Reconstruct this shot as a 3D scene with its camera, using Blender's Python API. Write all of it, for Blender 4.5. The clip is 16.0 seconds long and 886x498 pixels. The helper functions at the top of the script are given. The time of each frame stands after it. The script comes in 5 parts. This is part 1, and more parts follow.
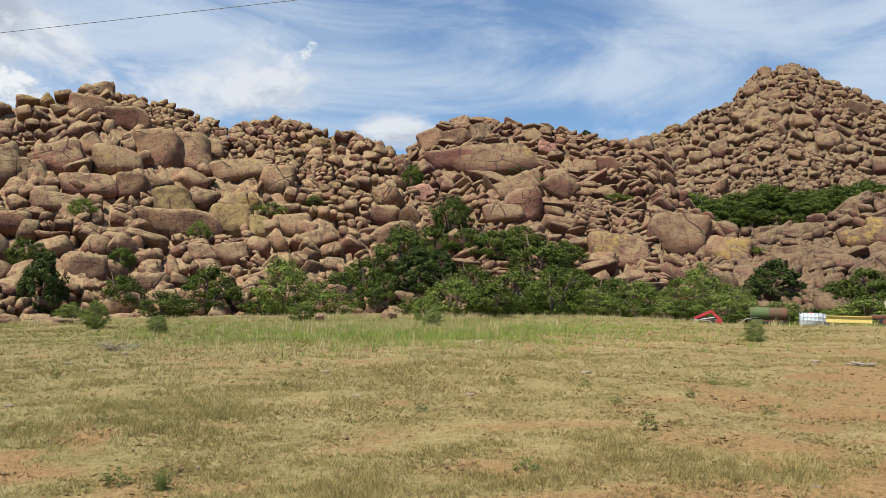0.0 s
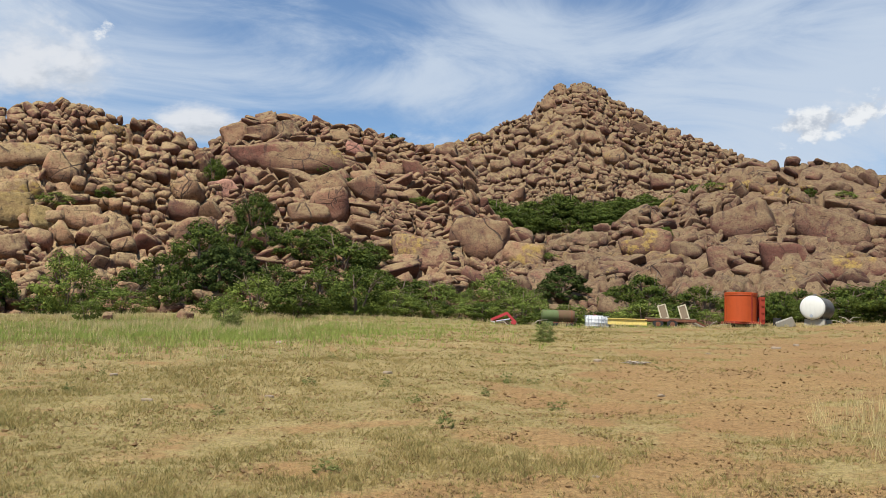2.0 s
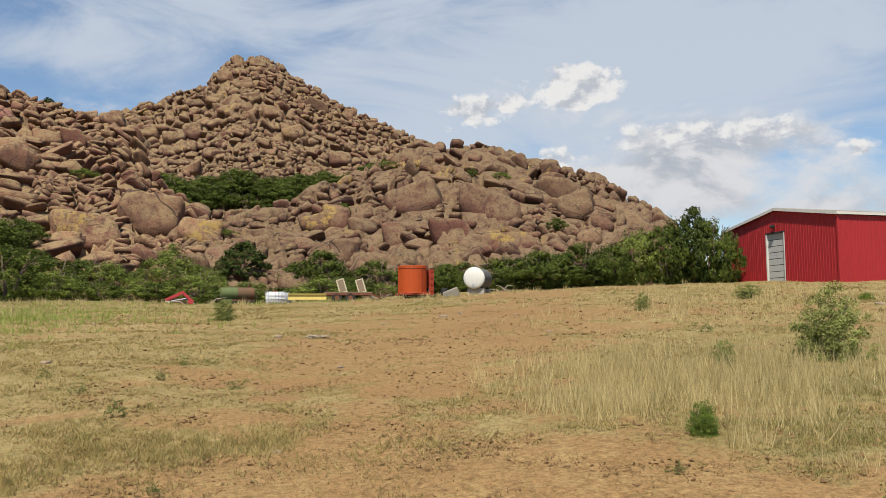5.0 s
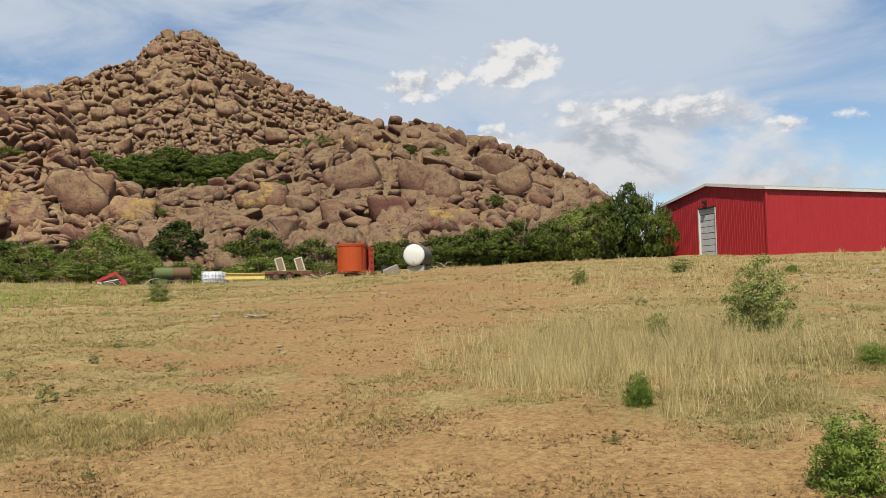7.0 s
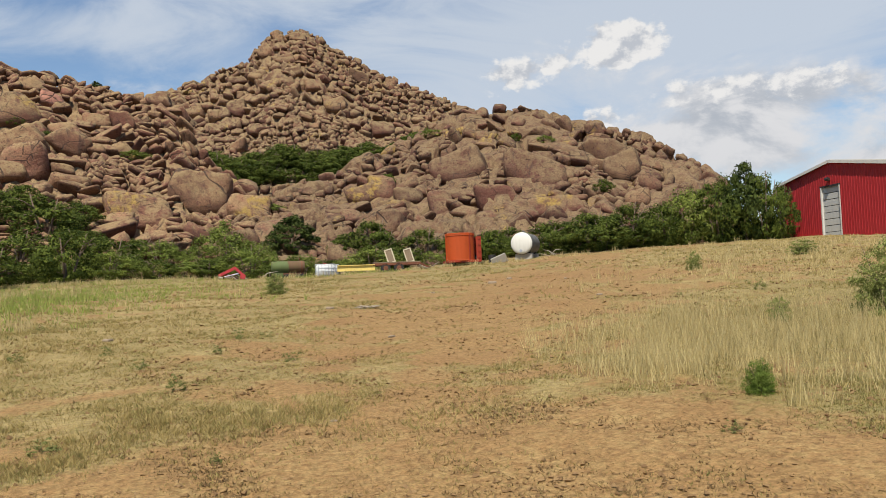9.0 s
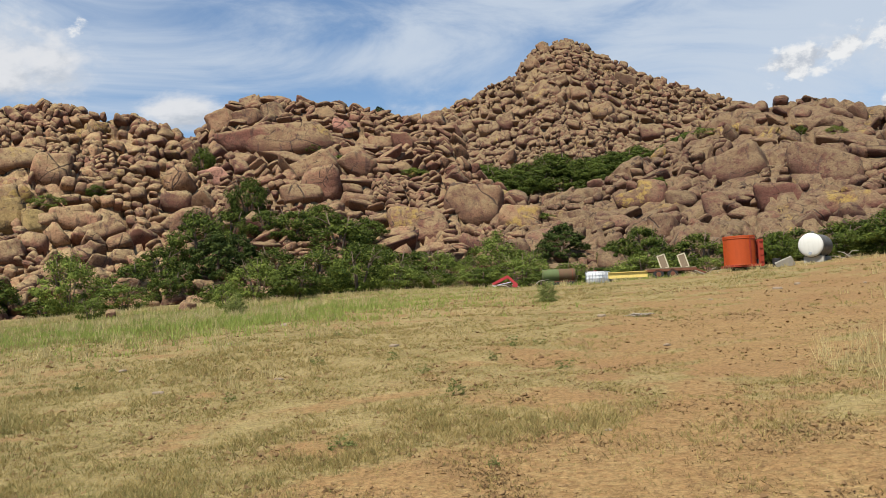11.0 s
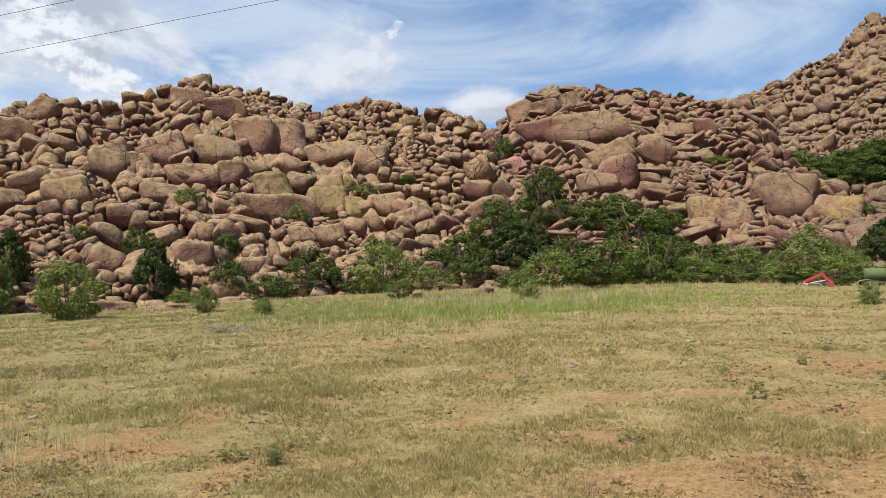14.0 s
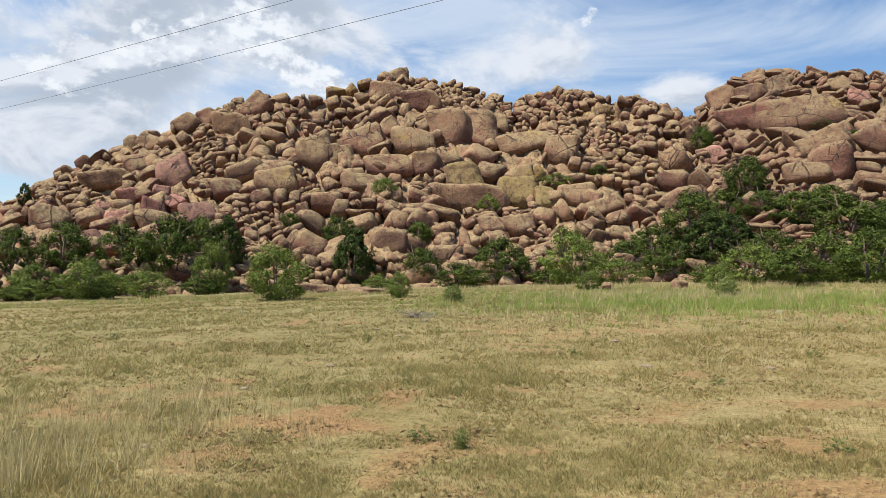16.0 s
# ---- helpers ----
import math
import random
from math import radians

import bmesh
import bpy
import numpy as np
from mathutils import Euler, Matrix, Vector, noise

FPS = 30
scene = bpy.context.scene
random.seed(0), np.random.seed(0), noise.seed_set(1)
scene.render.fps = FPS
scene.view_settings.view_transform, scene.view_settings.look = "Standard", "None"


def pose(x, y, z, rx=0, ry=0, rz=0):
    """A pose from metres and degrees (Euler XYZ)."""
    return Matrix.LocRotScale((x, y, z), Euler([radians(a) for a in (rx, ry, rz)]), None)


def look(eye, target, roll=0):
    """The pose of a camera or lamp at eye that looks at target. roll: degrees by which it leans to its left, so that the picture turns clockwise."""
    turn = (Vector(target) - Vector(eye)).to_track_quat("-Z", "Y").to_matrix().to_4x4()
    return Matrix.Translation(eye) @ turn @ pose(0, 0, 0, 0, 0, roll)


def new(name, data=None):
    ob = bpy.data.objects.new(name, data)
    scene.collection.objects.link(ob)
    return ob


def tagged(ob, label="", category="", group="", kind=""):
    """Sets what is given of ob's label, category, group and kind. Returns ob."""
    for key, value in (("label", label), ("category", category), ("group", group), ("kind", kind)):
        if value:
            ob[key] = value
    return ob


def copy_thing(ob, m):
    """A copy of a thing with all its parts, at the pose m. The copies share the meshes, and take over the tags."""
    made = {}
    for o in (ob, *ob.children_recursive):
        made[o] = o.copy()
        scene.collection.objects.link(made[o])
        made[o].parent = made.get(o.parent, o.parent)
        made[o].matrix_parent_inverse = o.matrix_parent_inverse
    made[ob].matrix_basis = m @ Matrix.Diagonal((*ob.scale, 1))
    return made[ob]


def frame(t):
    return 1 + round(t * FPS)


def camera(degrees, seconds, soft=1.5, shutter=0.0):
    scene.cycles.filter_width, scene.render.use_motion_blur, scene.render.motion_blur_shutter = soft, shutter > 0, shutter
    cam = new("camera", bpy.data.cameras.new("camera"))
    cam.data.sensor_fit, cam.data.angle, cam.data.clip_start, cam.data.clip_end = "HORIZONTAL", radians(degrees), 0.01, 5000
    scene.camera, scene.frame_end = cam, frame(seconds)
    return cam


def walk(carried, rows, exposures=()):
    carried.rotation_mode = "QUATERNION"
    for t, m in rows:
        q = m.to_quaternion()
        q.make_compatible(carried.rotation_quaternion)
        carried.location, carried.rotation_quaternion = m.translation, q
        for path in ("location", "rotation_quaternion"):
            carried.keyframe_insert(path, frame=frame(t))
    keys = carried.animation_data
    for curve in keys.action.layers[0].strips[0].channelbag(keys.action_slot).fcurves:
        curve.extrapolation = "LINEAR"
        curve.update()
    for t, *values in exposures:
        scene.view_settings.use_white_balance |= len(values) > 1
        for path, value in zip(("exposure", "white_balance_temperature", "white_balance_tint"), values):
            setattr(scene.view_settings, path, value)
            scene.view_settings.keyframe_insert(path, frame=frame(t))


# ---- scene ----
cam = camera(56.6, 16.0, soft=0.8)
ROWS = [
    (0.0, -0.02, 5.66, -2.25),
    (0.5, -2.86, 5.61, -2.22),
    (1.0, -7.18, 6.06, -2.25),
    (1.5, -13.74, 6.52, -2.29),
    (2.0, -13.63, 6.25, -2.33),
    (2.5, -17.53, 6.06, -2.38),
    (3.0, -21.79, 5.67, -1.53),
    (3.5, -27.41, 5.47, -0.67),
    (4.0, -31.16, 5.29, -0.23),
    (4.5, -33.79, 5.23, 0.19),
    (5.0, -35.50, 4.97, 0.35),
    (7.5, -39.87, 3.20, 1.30),
    (8.0, -38.12, 2.95, 1.65),
    (8.5, -35.46, 2.74, 2.00),
    (9.0, -32.10, 2.77, 2.28),
    (9.5, -28.75, 3.14, 2.52),
    (10.0, -23.17, 3.61, 2.84),
    (12.5, -2.31, 4.03, 0.95),
    (13.0, 1.29, 3.83, 0.43),
    (13.5, 4.23, 3.80, -0.00),
    (14.0, 6.74, 3.73, -0.38),
    (14.5, 9.26, 3.60, -0.83),
    (15.0, 13.21, 3.35, -1.36),
    (15.5, 16.59, 3.05, -1.79),
    (16.0, 19.75, 2.74, -2.23),
]
EYE = 1.6
walk(cam, [(t, pose(0, 0, EYE, 90 + p, r, y)) for t, y, p, r in ROWS],
     exposures=[(0.0, 0.58, 6150, 8), (2.0, 0.54, 6250, 9), (4.5, 0.46, 6550, 10), (9.0, 0.48, 6600, 10), (12.5, 0.58, 6200, 9), (16.0, 0.66, 6100, 9)])

# ---- world, sun ----
SUN_AZ, SUN_EL = 132.0, 58.0        # degrees from straight ahead (left positive) and above the horizon


def heading(az, el=0.0):
    a, e = radians(az), radians(el)
    return Vector((-math.sin(a) * math.cos(e), math.cos(a) * math.cos(e), math.sin(e)))


class Nodes:
    """Short calls for building node trees."""

    def __init__(self, nt):
        self.nt = nt

    def add(self, kind, **inputs):
        n = self.nt.nodes.new(kind)
        for k, v in inputs.items():
            self.put(n, k.replace("_", " "), v)
        return n

    def put(self, n, key, v):
        s = n.inputs[int(key)] if key.isdigit() else n.inputs[key]
        if isinstance(v, bpy.types.NodeSocket):
            self.nt.links.new(v, s)
        else:
            s.default_value = v

    def noise(self, vec, scale, detail=4.0, rough=0.55, dist=0.0):
        n = self.add("ShaderNodeTexNoise", Vector=vec, Scale=scale, Detail=detail, Roughness=rough, Distortion=dist)
        return n.outputs["Fac"]

    def ramp(self, fac, lo, hi, a=0.0, b=1.0):
        n = self.nt.nodes.new("ShaderNodeMapRange")
        n.interpolation_type = "SMOOTHSTEP"
        for i, v in enumerate((fac, lo, hi, a, b)):
            self.put(n, str(i), v)
        return n.outputs[0]

    def math(self, op, a, b=0.0, clamp=False):
        n = self.nt.nodes.new("ShaderNodeMath")
        n.operation, n.use_clamp = op, clamp
        self.put(n, "0", a)
        self.put(n, "1", b)
        return n.outputs[0]

    def mix(self, fac, a, b, blend="MIX"):
        n = self.nt.nodes.new("ShaderNodeMix")
        n.data_type, n.blend_type = "RGBA", blend
        self.put(n, "0", fac)
        self.put(n, "6", a if not isinstance(a, tuple) else (*a, 1.0))
        self.put(n, "7", b if not isinstance(b, tuple) else (*b, 1.0))
        return n.outputs[2]

    def bump(self, height, strength, distance):
        n = self.add("ShaderNodeBump", Height=height, Strength=strength, Distance=distance)
        return n.outputs[0]

    def position(self, scale=(1, 1, 1)):
        g = self.nt.nodes.new("ShaderNodeNewGeometry")
        m = self.nt.nodes.new("ShaderNodeMapping")
        m.inputs["Scale"].default_value = scale
        self.nt.links.new(g.outputs["Position"], m.inputs[0])
        return m.outputs[0]

    def normal_z(self):
        g = self.nt.nodes.new("ShaderNodeNewGeometry")
        s = self.nt.nodes.new("ShaderNodeSeparateXYZ")
        self.nt.links.new(g.outputs["Normal"], s.inputs[0])
        return s.outputs[2]

    def random(self):
        return self.nt.nodes.new("ShaderNodeObjectInfo").outputs["Random"]

    def island(self):
        return self.nt.nodes.new("ShaderNodeNewGeometry").outputs["Random Per Island"]


def make_world():
    """A blue sky with high veils, broken cumulus and a few banks of cloud."""
    w = bpy.data.worlds.new("sky")
    scene.world = w
    w.use_nodes = True
    nt = w.node_tree
    nt.nodes.clear()
    N = Nodes(nt)
    out = nt.nodes.new("ShaderNodeOutputWorld")
    sky = nt.nodes.new("ShaderNodeTexSky")
    sky.sky_type, sky.sun_disc = "NISHITA", False
    sky.sun_elevation = radians(SUN_EL)
    d = heading(SUN_AZ)
    sky.sun_rotation = math.atan2(d.x, d.y)
    sky.air_density, sky.dust_density, sky.ozone_density = 1.1, 0.1, 4.0
    coord = nt.nodes.new("ShaderNodeTexCoord").outputs["Generated"]
    sep = nt.nodes.new("ShaderNodeSeparateXYZ")
    nt.links.new(coord, sep.inputs[0])
    az = N.math("MULTIPLY", N.math("ARCTAN2", N.math("MULTIPLY", sep.outputs[0], -1.0), sep.outputs[1]), 57.2958)
    el = N.math("MULTIPLY", N.math("ARCSINE", sep.outputs[2]), 57.2958)

    def chart(sa, se, oa=0.0, oe=0.0):
        c = nt.nodes.new("ShaderNodeCombineXYZ")
        N.put(c, "0", N.math("MULTIPLY", N.math("ADD", az, oa), sa))
        N.put(c, "1", N.math("MULTIPLY", N.math("ADD", el, oe), se))
        return c.outputs[0]

    def blob(a, e, wa, we):
        x = N.math("DIVIDE", N.math("SUBTRACT", az, a), wa)
        y = N.math("DIVIDE", N.math("SUBTRACT", el, e), we)
        r = N.math("ADD", N.math("MULTIPLY", x, x), N.math("MULTIPLY", y, y))
        return N.math("POWER", 2.718, N.math("MULTIPLY", r, -1.0))

    def total(parts):
        t = 0.0
        for amount, b in parts:
            t = N.math("ADD", t, N.math("MULTIPLY", b, amount))
        return t

    # high thin veil, drawn out along the wind
    veil = N.noise(chart(0.055, 0.17), 1.0, 8, 0.62, 1.2)
    veil_cover = total([(a, blob(*b)) for a, *b in VEILS])
    veil_mask = N.ramp(N.math("ADD", veil, veil_cover), 0.50, 0.98)
    # lumpy cloud: the same noise a little higher up tells its lit side
    lump = N.noise(chart(0.115, 0.20), 1.0, 9, 0.60, 0.35)
    above = N.noise(chart(0.115, 0.20, 0.5, 1.1), 1.0, 9, 0.60, 0.35)
    cover = total([(a, blob(*b)) for a, *b in BANKS])
    lump_mask = N.ramp(N.math("ADD", lump, cover), 0.64, 0.86)
    thick = N.ramp(N.math("ADD", above, cover), 0.62, 1.02)
    edge = N.ramp(N.math("SUBTRACT", lump, above), -0.06, 0.10)
    # small bright heaps with crisp tops
    heap = N.noise(chart(0.55, 0.75), 1.0, 8, 0.58, 0.0)
    heap_up = N.noise(chart(0.55, 0.75, 0.25, 0.6), 1.0, 8, 0.58, 0.0)
    puff = N.math("ADD", N.math("MULTIPLY", heap, 1.1), total([(a, blob(*b)) for a, *b in PUFFS]))
    puff_mask = N.ramp(puff, 0.90, 1.10)
    puff_lit = N.ramp(N.math("SUBTRACT", heap, heap_up), -0.16, 0.08)
    white, grey = (0.93, 0.94, 0.97), (0.50, 0.56, 0.65)
    colour = N.mix(N.math("MULTIPLY", N.math("MULTIPLY", thick, 0.85), N.math("SUBTRACT", 1.0, edge)), white, grey)
    low = N.ramp(el, -2.0, 14.0, 0.35, 0.0)
    colour = N.mix(low, colour, (0.62, 0.67, 0.75))
    bg_sky, bg_veil, bg_lump, bg_puff = (nt.nodes.new("ShaderNodeBackground") for _ in range(4))
    nt.links.new(N.mix(puff_lit, (0.60, 0.64, 0.71), (0.97, 0.97, 0.97)), bg_puff.inputs[0])
    bg_puff.inputs[1].default_value = 0.608
    nt.links.new(sky.outputs[0], bg_sky.inputs[0])
    bg_sky.inputs[1].default_value = 0.086
    bg_veil.inputs[0].default_value = (0.68, 0.76, 0.87, 1)
    bg_veil.inputs[1].default_value = 0.600
    nt.links.new(colour, bg_lump.inputs[0])
    bg_lump.inputs[1].default_value = 0.560
    m1, m2 = nt.nodes.new("ShaderNodeMixShader"), nt.nodes.new("ShaderNodeMixShader")
    N.put(m1, "0", N.math("MULTIPLY", veil_mask, 0.9))
    nt.links.new(bg_sky.outputs[0], m1.inputs[1])
    nt.links.new(bg_veil.outputs[0], m1.inputs[2])
    N.put(m2, "0", lump_mask)
    nt.links.new(m1.outputs[0], m2.inputs[1])
    nt.links.new(bg_lump.outputs[0], m2.inputs[2])
    m3 = nt.nodes.new("ShaderNodeMixShader")
    N.put(m3, "0", puff_mask)
    nt.links.new(m2.outputs[0], m3.inputs[1])
    nt.links.new(bg_puff.outputs[0], m3.inputs[2])
    nt.links.new(m3.outputs[0], out.inputs[0])


# clouds: amount, azimuth, elevation and half-widths in degrees
VEILS = [(0.40, -42, 16, 18, 10), (0.40, -58, 18, 14, 5), (0.26, -6, 17.0, 9, 1.6), (0.36, 14, 18, 14, 6), (0.10, -12, 20, 13, 5), (0.38, 40, 12, 14, 10), (0.26, -20, 21, 9, 2), (0.2, -26, 13, 10, 4)]
BANKS = [(0.30, 20, 16.5, 13, 4.0), (0.46, 43, 12, 10, 8), (0.30, 33, 19, 7, 4), (0.20, -12.5, 14.8, 5, 2.2), (0.20, -44, 14.0, 6, 1.6),
         (0.40, -55, 11.6, 9, 2.2), (0.32, -48, 9.0, 9, 2.5), (0.32, 4, 13.5, 4, 1.6), (-0.2, -8, 20, 11, 4), (-0.2, -24, 19, 12, 5), (0.3, -64, 6, 12, 3)]
PUFFS = [(0.88, -45.1, 15.9, 3.3, 2.0), (0.62, -37.3, 14.3, 2.4, 1.5), (0.42, -40.2, 14.9, 1.6, 0.9), (0.60, -43.1, 10.9, 2.4, 1.4), (0.50, -50, 12.3, 4.0, 1.3), (0.52, -57, 12.1, 4.2, 1.3),
         (0.46, -62.6, 10.5, 3.0, 0.8), (0.44, -67.8, 10.9, 2.4, 0.8), (0.5, 39.9, 15.1, 4.0, 2.2), (0.56, 33.9, 17.2, 3.2, 2.2), (0.48, 31.1, 14.7, 2.6, 2.0), (0.48, 27.6, 13.6, 3.0, 1.4),
         (0.32, 10, 18.4, 5.0, 1.6), (0.44, 46, 12.5, 4.0, 3.0)]
make_world()
sun = new("sun", bpy.data.lights.new("sun", "SUN"))
sun.data.energy, sun.data.angle, sun.data.color = 5.0, radians(0.6), (1.0, 0.92, 0.78)
sun.matrix_world = look(heading(SUN_AZ, SUN_EL) * 200, (0, 0, 0))


# ---- materials ----
def material(name, rough=0.9):
    m = bpy.data.materials.new(name)
    m.use_nodes = True
    b = m.node_tree.nodes["Principled BSDF"]
    b.inputs["Roughness"].default_value = rough
    b.inputs["Specular IOR Level"].default_value = 0.25
    return m, m.node_tree, b


def rock_material(name, pink, tan, lichen_and_light=0.5, tops=(0.36, 0.29, 0.16)):
    """Weathered granite: pink broken faces, ochre and grey crust with painted light on the upper sides, dark varnish
    and cracks.
    """
    m, nt, b = material(name, 0.92)
    N = Nodes(nt)
    p = N.position()
    big = N.noise(p, 0.09, 3, 0.6)
    mid = N.noise(p, 0.55, 6, 0.66)
    grit = N.noise(p, 2.4, 5, 0.70)
    fine = N.noise(p, 7.0, 4, 0.7)
    rnd = N.math("FRACT", N.math("MULTIPLY", N.math("ADD", N.random(), N.island()), 7.31))
    rnd2 = N.math("FRACT", N.math("MULTIPLY", rnd, 13.7))
    blend = N.math("ADD", N.math("MULTIPLY", big, 0.45), N.math("ADD", N.math("MULTIPLY", mid, 0.30), N.math("MULTIPLY", rnd, 0.25)))
    col = N.mix(N.ramp(blend, 0.38, 0.60), pink, tan)
    # each block has its own depth of colour
    col = N.mix(1.0, col, N.mix(rnd2, (0.56, 0.52, 0.53), (1.30, 1.28, 1.24)), "MULTIPLY")
    # brown patina in broad sheets with sharp edges
    patina = N.ramp(N.noise(p, 0.30, 6, 0.66, 0.4), 0.48, 0.56)
    col = N.mix(N.math("MULTIPLY", patina, 0.55), col, (0.088, 0.046, 0.034))
    # pale ochre and grey crust on the weathered upper sides, also painting them sunlit
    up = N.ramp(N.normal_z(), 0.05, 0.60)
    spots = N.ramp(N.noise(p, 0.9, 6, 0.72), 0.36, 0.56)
    col = N.mix(N.math("MULTIPLY", N.math("MULTIPLY", up, spots), lichen_and_light), col, tops)
    olive = N.ramp(N.noise(N.position((1.3, 1.3, 1.3)), 1.7, 6, 0.75), 0.55, 0.64)
    col = N.mix(N.math("MULTIPLY", olive, 0.45 * lichen_and_light), col, (0.15, 0.13, 0.075))
    # yellow crust in places
    crust = N.math("MULTIPLY", N.ramp(N.noise(p, 0.15, 3, 0.6), 0.60, 0.68), N.ramp(N.noise(p, 1.3, 5, 0.7), 0.44, 0.6))
    col = N.mix(N.math("MULTIPLY", crust, 0.65), col, (0.33, 0.23, 0.055))
    # dark varnish streaks that run down the faces
    streak = N.ramp(N.noise(N.position((1.3, 1.3, 0.22)), 1.1, 6, 0.68), 0.56, 0.66)
    col = N.mix(N.math("MULTIPLY", streak, 0.65), col, (0.060, 0.038, 0.032))
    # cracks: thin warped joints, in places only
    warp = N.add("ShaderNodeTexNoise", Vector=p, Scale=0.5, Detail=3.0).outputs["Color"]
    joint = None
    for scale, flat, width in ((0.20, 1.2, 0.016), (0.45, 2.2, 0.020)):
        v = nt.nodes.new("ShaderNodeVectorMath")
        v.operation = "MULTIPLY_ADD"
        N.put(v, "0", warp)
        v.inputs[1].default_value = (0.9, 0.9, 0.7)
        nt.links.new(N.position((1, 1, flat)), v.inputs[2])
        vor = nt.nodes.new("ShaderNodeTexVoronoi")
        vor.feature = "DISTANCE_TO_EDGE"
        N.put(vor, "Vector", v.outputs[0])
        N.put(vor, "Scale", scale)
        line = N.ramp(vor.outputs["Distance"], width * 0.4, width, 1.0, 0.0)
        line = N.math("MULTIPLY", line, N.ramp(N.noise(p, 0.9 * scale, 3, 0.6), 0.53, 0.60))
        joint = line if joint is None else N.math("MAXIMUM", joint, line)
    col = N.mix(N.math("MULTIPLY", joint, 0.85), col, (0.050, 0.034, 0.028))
    # hollows of the bump darkened in colour, standing in for their shading
    pit_shade = N.ramp(grit, 0.30, 0.46)
    col = N.mix(pit_shade, tuple(c * 0.55 for c in pink), col)
    col = N.mix(1.0, col, N.mix(N.ramp(fine, 0.34, 0.66), (0.80, 0.78, 0.77), (1.16, 1.16, 1.16)), "MULTIPLY")
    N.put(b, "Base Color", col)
    h = N.math("ADD", N.math("MULTIPLY", mid, 0.50), N.math("ADD", N.math("MULTIPLY", grit, 0.22), N.math("MULTIPLY", fine, 0.05)))
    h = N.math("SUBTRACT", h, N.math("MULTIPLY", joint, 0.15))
    N.put(b, "Normal", N.bump(h, 1.0, 0.55))
    return m


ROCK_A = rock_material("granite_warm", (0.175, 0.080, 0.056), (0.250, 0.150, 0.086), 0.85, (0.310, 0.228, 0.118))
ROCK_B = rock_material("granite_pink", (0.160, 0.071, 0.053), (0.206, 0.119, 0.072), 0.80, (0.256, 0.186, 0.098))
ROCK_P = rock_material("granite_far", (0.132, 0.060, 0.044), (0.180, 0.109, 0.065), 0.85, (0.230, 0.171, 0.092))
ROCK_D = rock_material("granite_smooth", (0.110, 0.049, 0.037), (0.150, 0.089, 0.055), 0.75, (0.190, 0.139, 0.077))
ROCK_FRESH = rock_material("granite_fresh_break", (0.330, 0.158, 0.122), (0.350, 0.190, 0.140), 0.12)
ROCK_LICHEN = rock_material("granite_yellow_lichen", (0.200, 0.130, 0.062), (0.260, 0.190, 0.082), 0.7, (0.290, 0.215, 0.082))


# ---- lie of the land ----
def smooth(x, lo, hi):
    u = np.clip((np.asarray(x, float) - lo) / (hi - lo), 0, 1)
    return u * u * (3 - 2 * u)


def ground_z(x, y):
    """Height of the field: it falls gently away to the left and rises to the right."""
    x, y = np.asarray(x, float), np.asarray(y, float)
    r = np.hypot(x, y) + 1e-6
    az = np.degrees(np.arctan2(-x, y))
    slope = (0.0537 * x + 0.049 * y) / r - 0.012 * np.exp(-((az + 27) / 18) ** 2)
    reach = np.where(r < 50, r, 50 + 24 * (1 - np.exp(-(np.maximum(r, 50) - 50) / 24)))
    dip = 0.55 * np.exp(-((az + 23) / 6.5) ** 2) * smooth(r, 47.5, 52)
    rough = 0.05 * np.sin(x * 0.9 + 1.3 * np.sin(y * 0.5)) * np.sin(y * 0.75 + 0.6) * smooth(r, 3, 12)
    return slope * reach + rough - dip


def lattice(ix, iy, seed):
    """A repeatable random number in 0..1 for each cell."""
    v = np.sin(ix * 127.1 + iy * 311.7 + seed * 74.7) * 43758.5453
    return v - np.floor(v)


def value_noise(x, y, seed=0):
    ix, iy = np.floor(x), np.floor(y)
    fx, fy = x - ix, y - iy
    fx, fy = fx * fx * (3 - 2 * fx), fy * fy * (3 - 2 * fy)
    a, b = lattice(ix, iy, seed), lattice(ix + 1, iy, seed)
    c, d = lattice(ix, iy + 1, seed), lattice(ix + 1, iy + 1, seed)
    return (a * (1 - fx) + b * fx) * (1 - fy) + (c * (1 - fx) + d * fx) * fy


def fbm(x, y, seed=0, octaves=4):
    t, amp, tot = 0, 1.0, 0
    for k in range(octaves):
        t = t + amp * value_noise(x * 2 ** k, y * 2 ** k, seed + k)
        tot += amp
        amp *= 0.5
    return t / tot


def blocks(u, v, seed):
    """Jointed blocks: each cell's own number and how far a point is from the joints."""
    iu, iv = np.floor(u), np.floor(v)
    f1, f2, cell, tilt = np.full(u.shape, 9.0), np.full(u.shape, 9.0), np.zeros(u.shape), np.zeros(u.shape)
    for du in (-1, 0, 1):
        for dv in (-1, 0, 1):
            cu, cv = iu + du, iv + dv
            px = cu + 0.15 + 0.7 * lattice(cu, cv, seed)
            py = cv + 0.15 + 0.7 * lattice(cu, cv, seed + 5)
            d = (np.abs(u - px) ** 2.6 + np.abs(v - py) ** 2.6) ** (1 / 2.6)
            nearer = d < f1
            f2 = np.where(nearer, f1, np.minimum(f2, d))
            cell = np.where(nearer, lattice(cu, cv, seed + 9), cell)
            lie = (lattice(cu, cv, seed + 13) - 0.5) * (u - px) + (lattice(cu, cv, seed + 17) - 0.62) * (v - py)
            tilt = np.where(nearer, lie, tilt)
            f1 = np.where(nearer, d, f1)
    return cell, f2 - f1, tilt


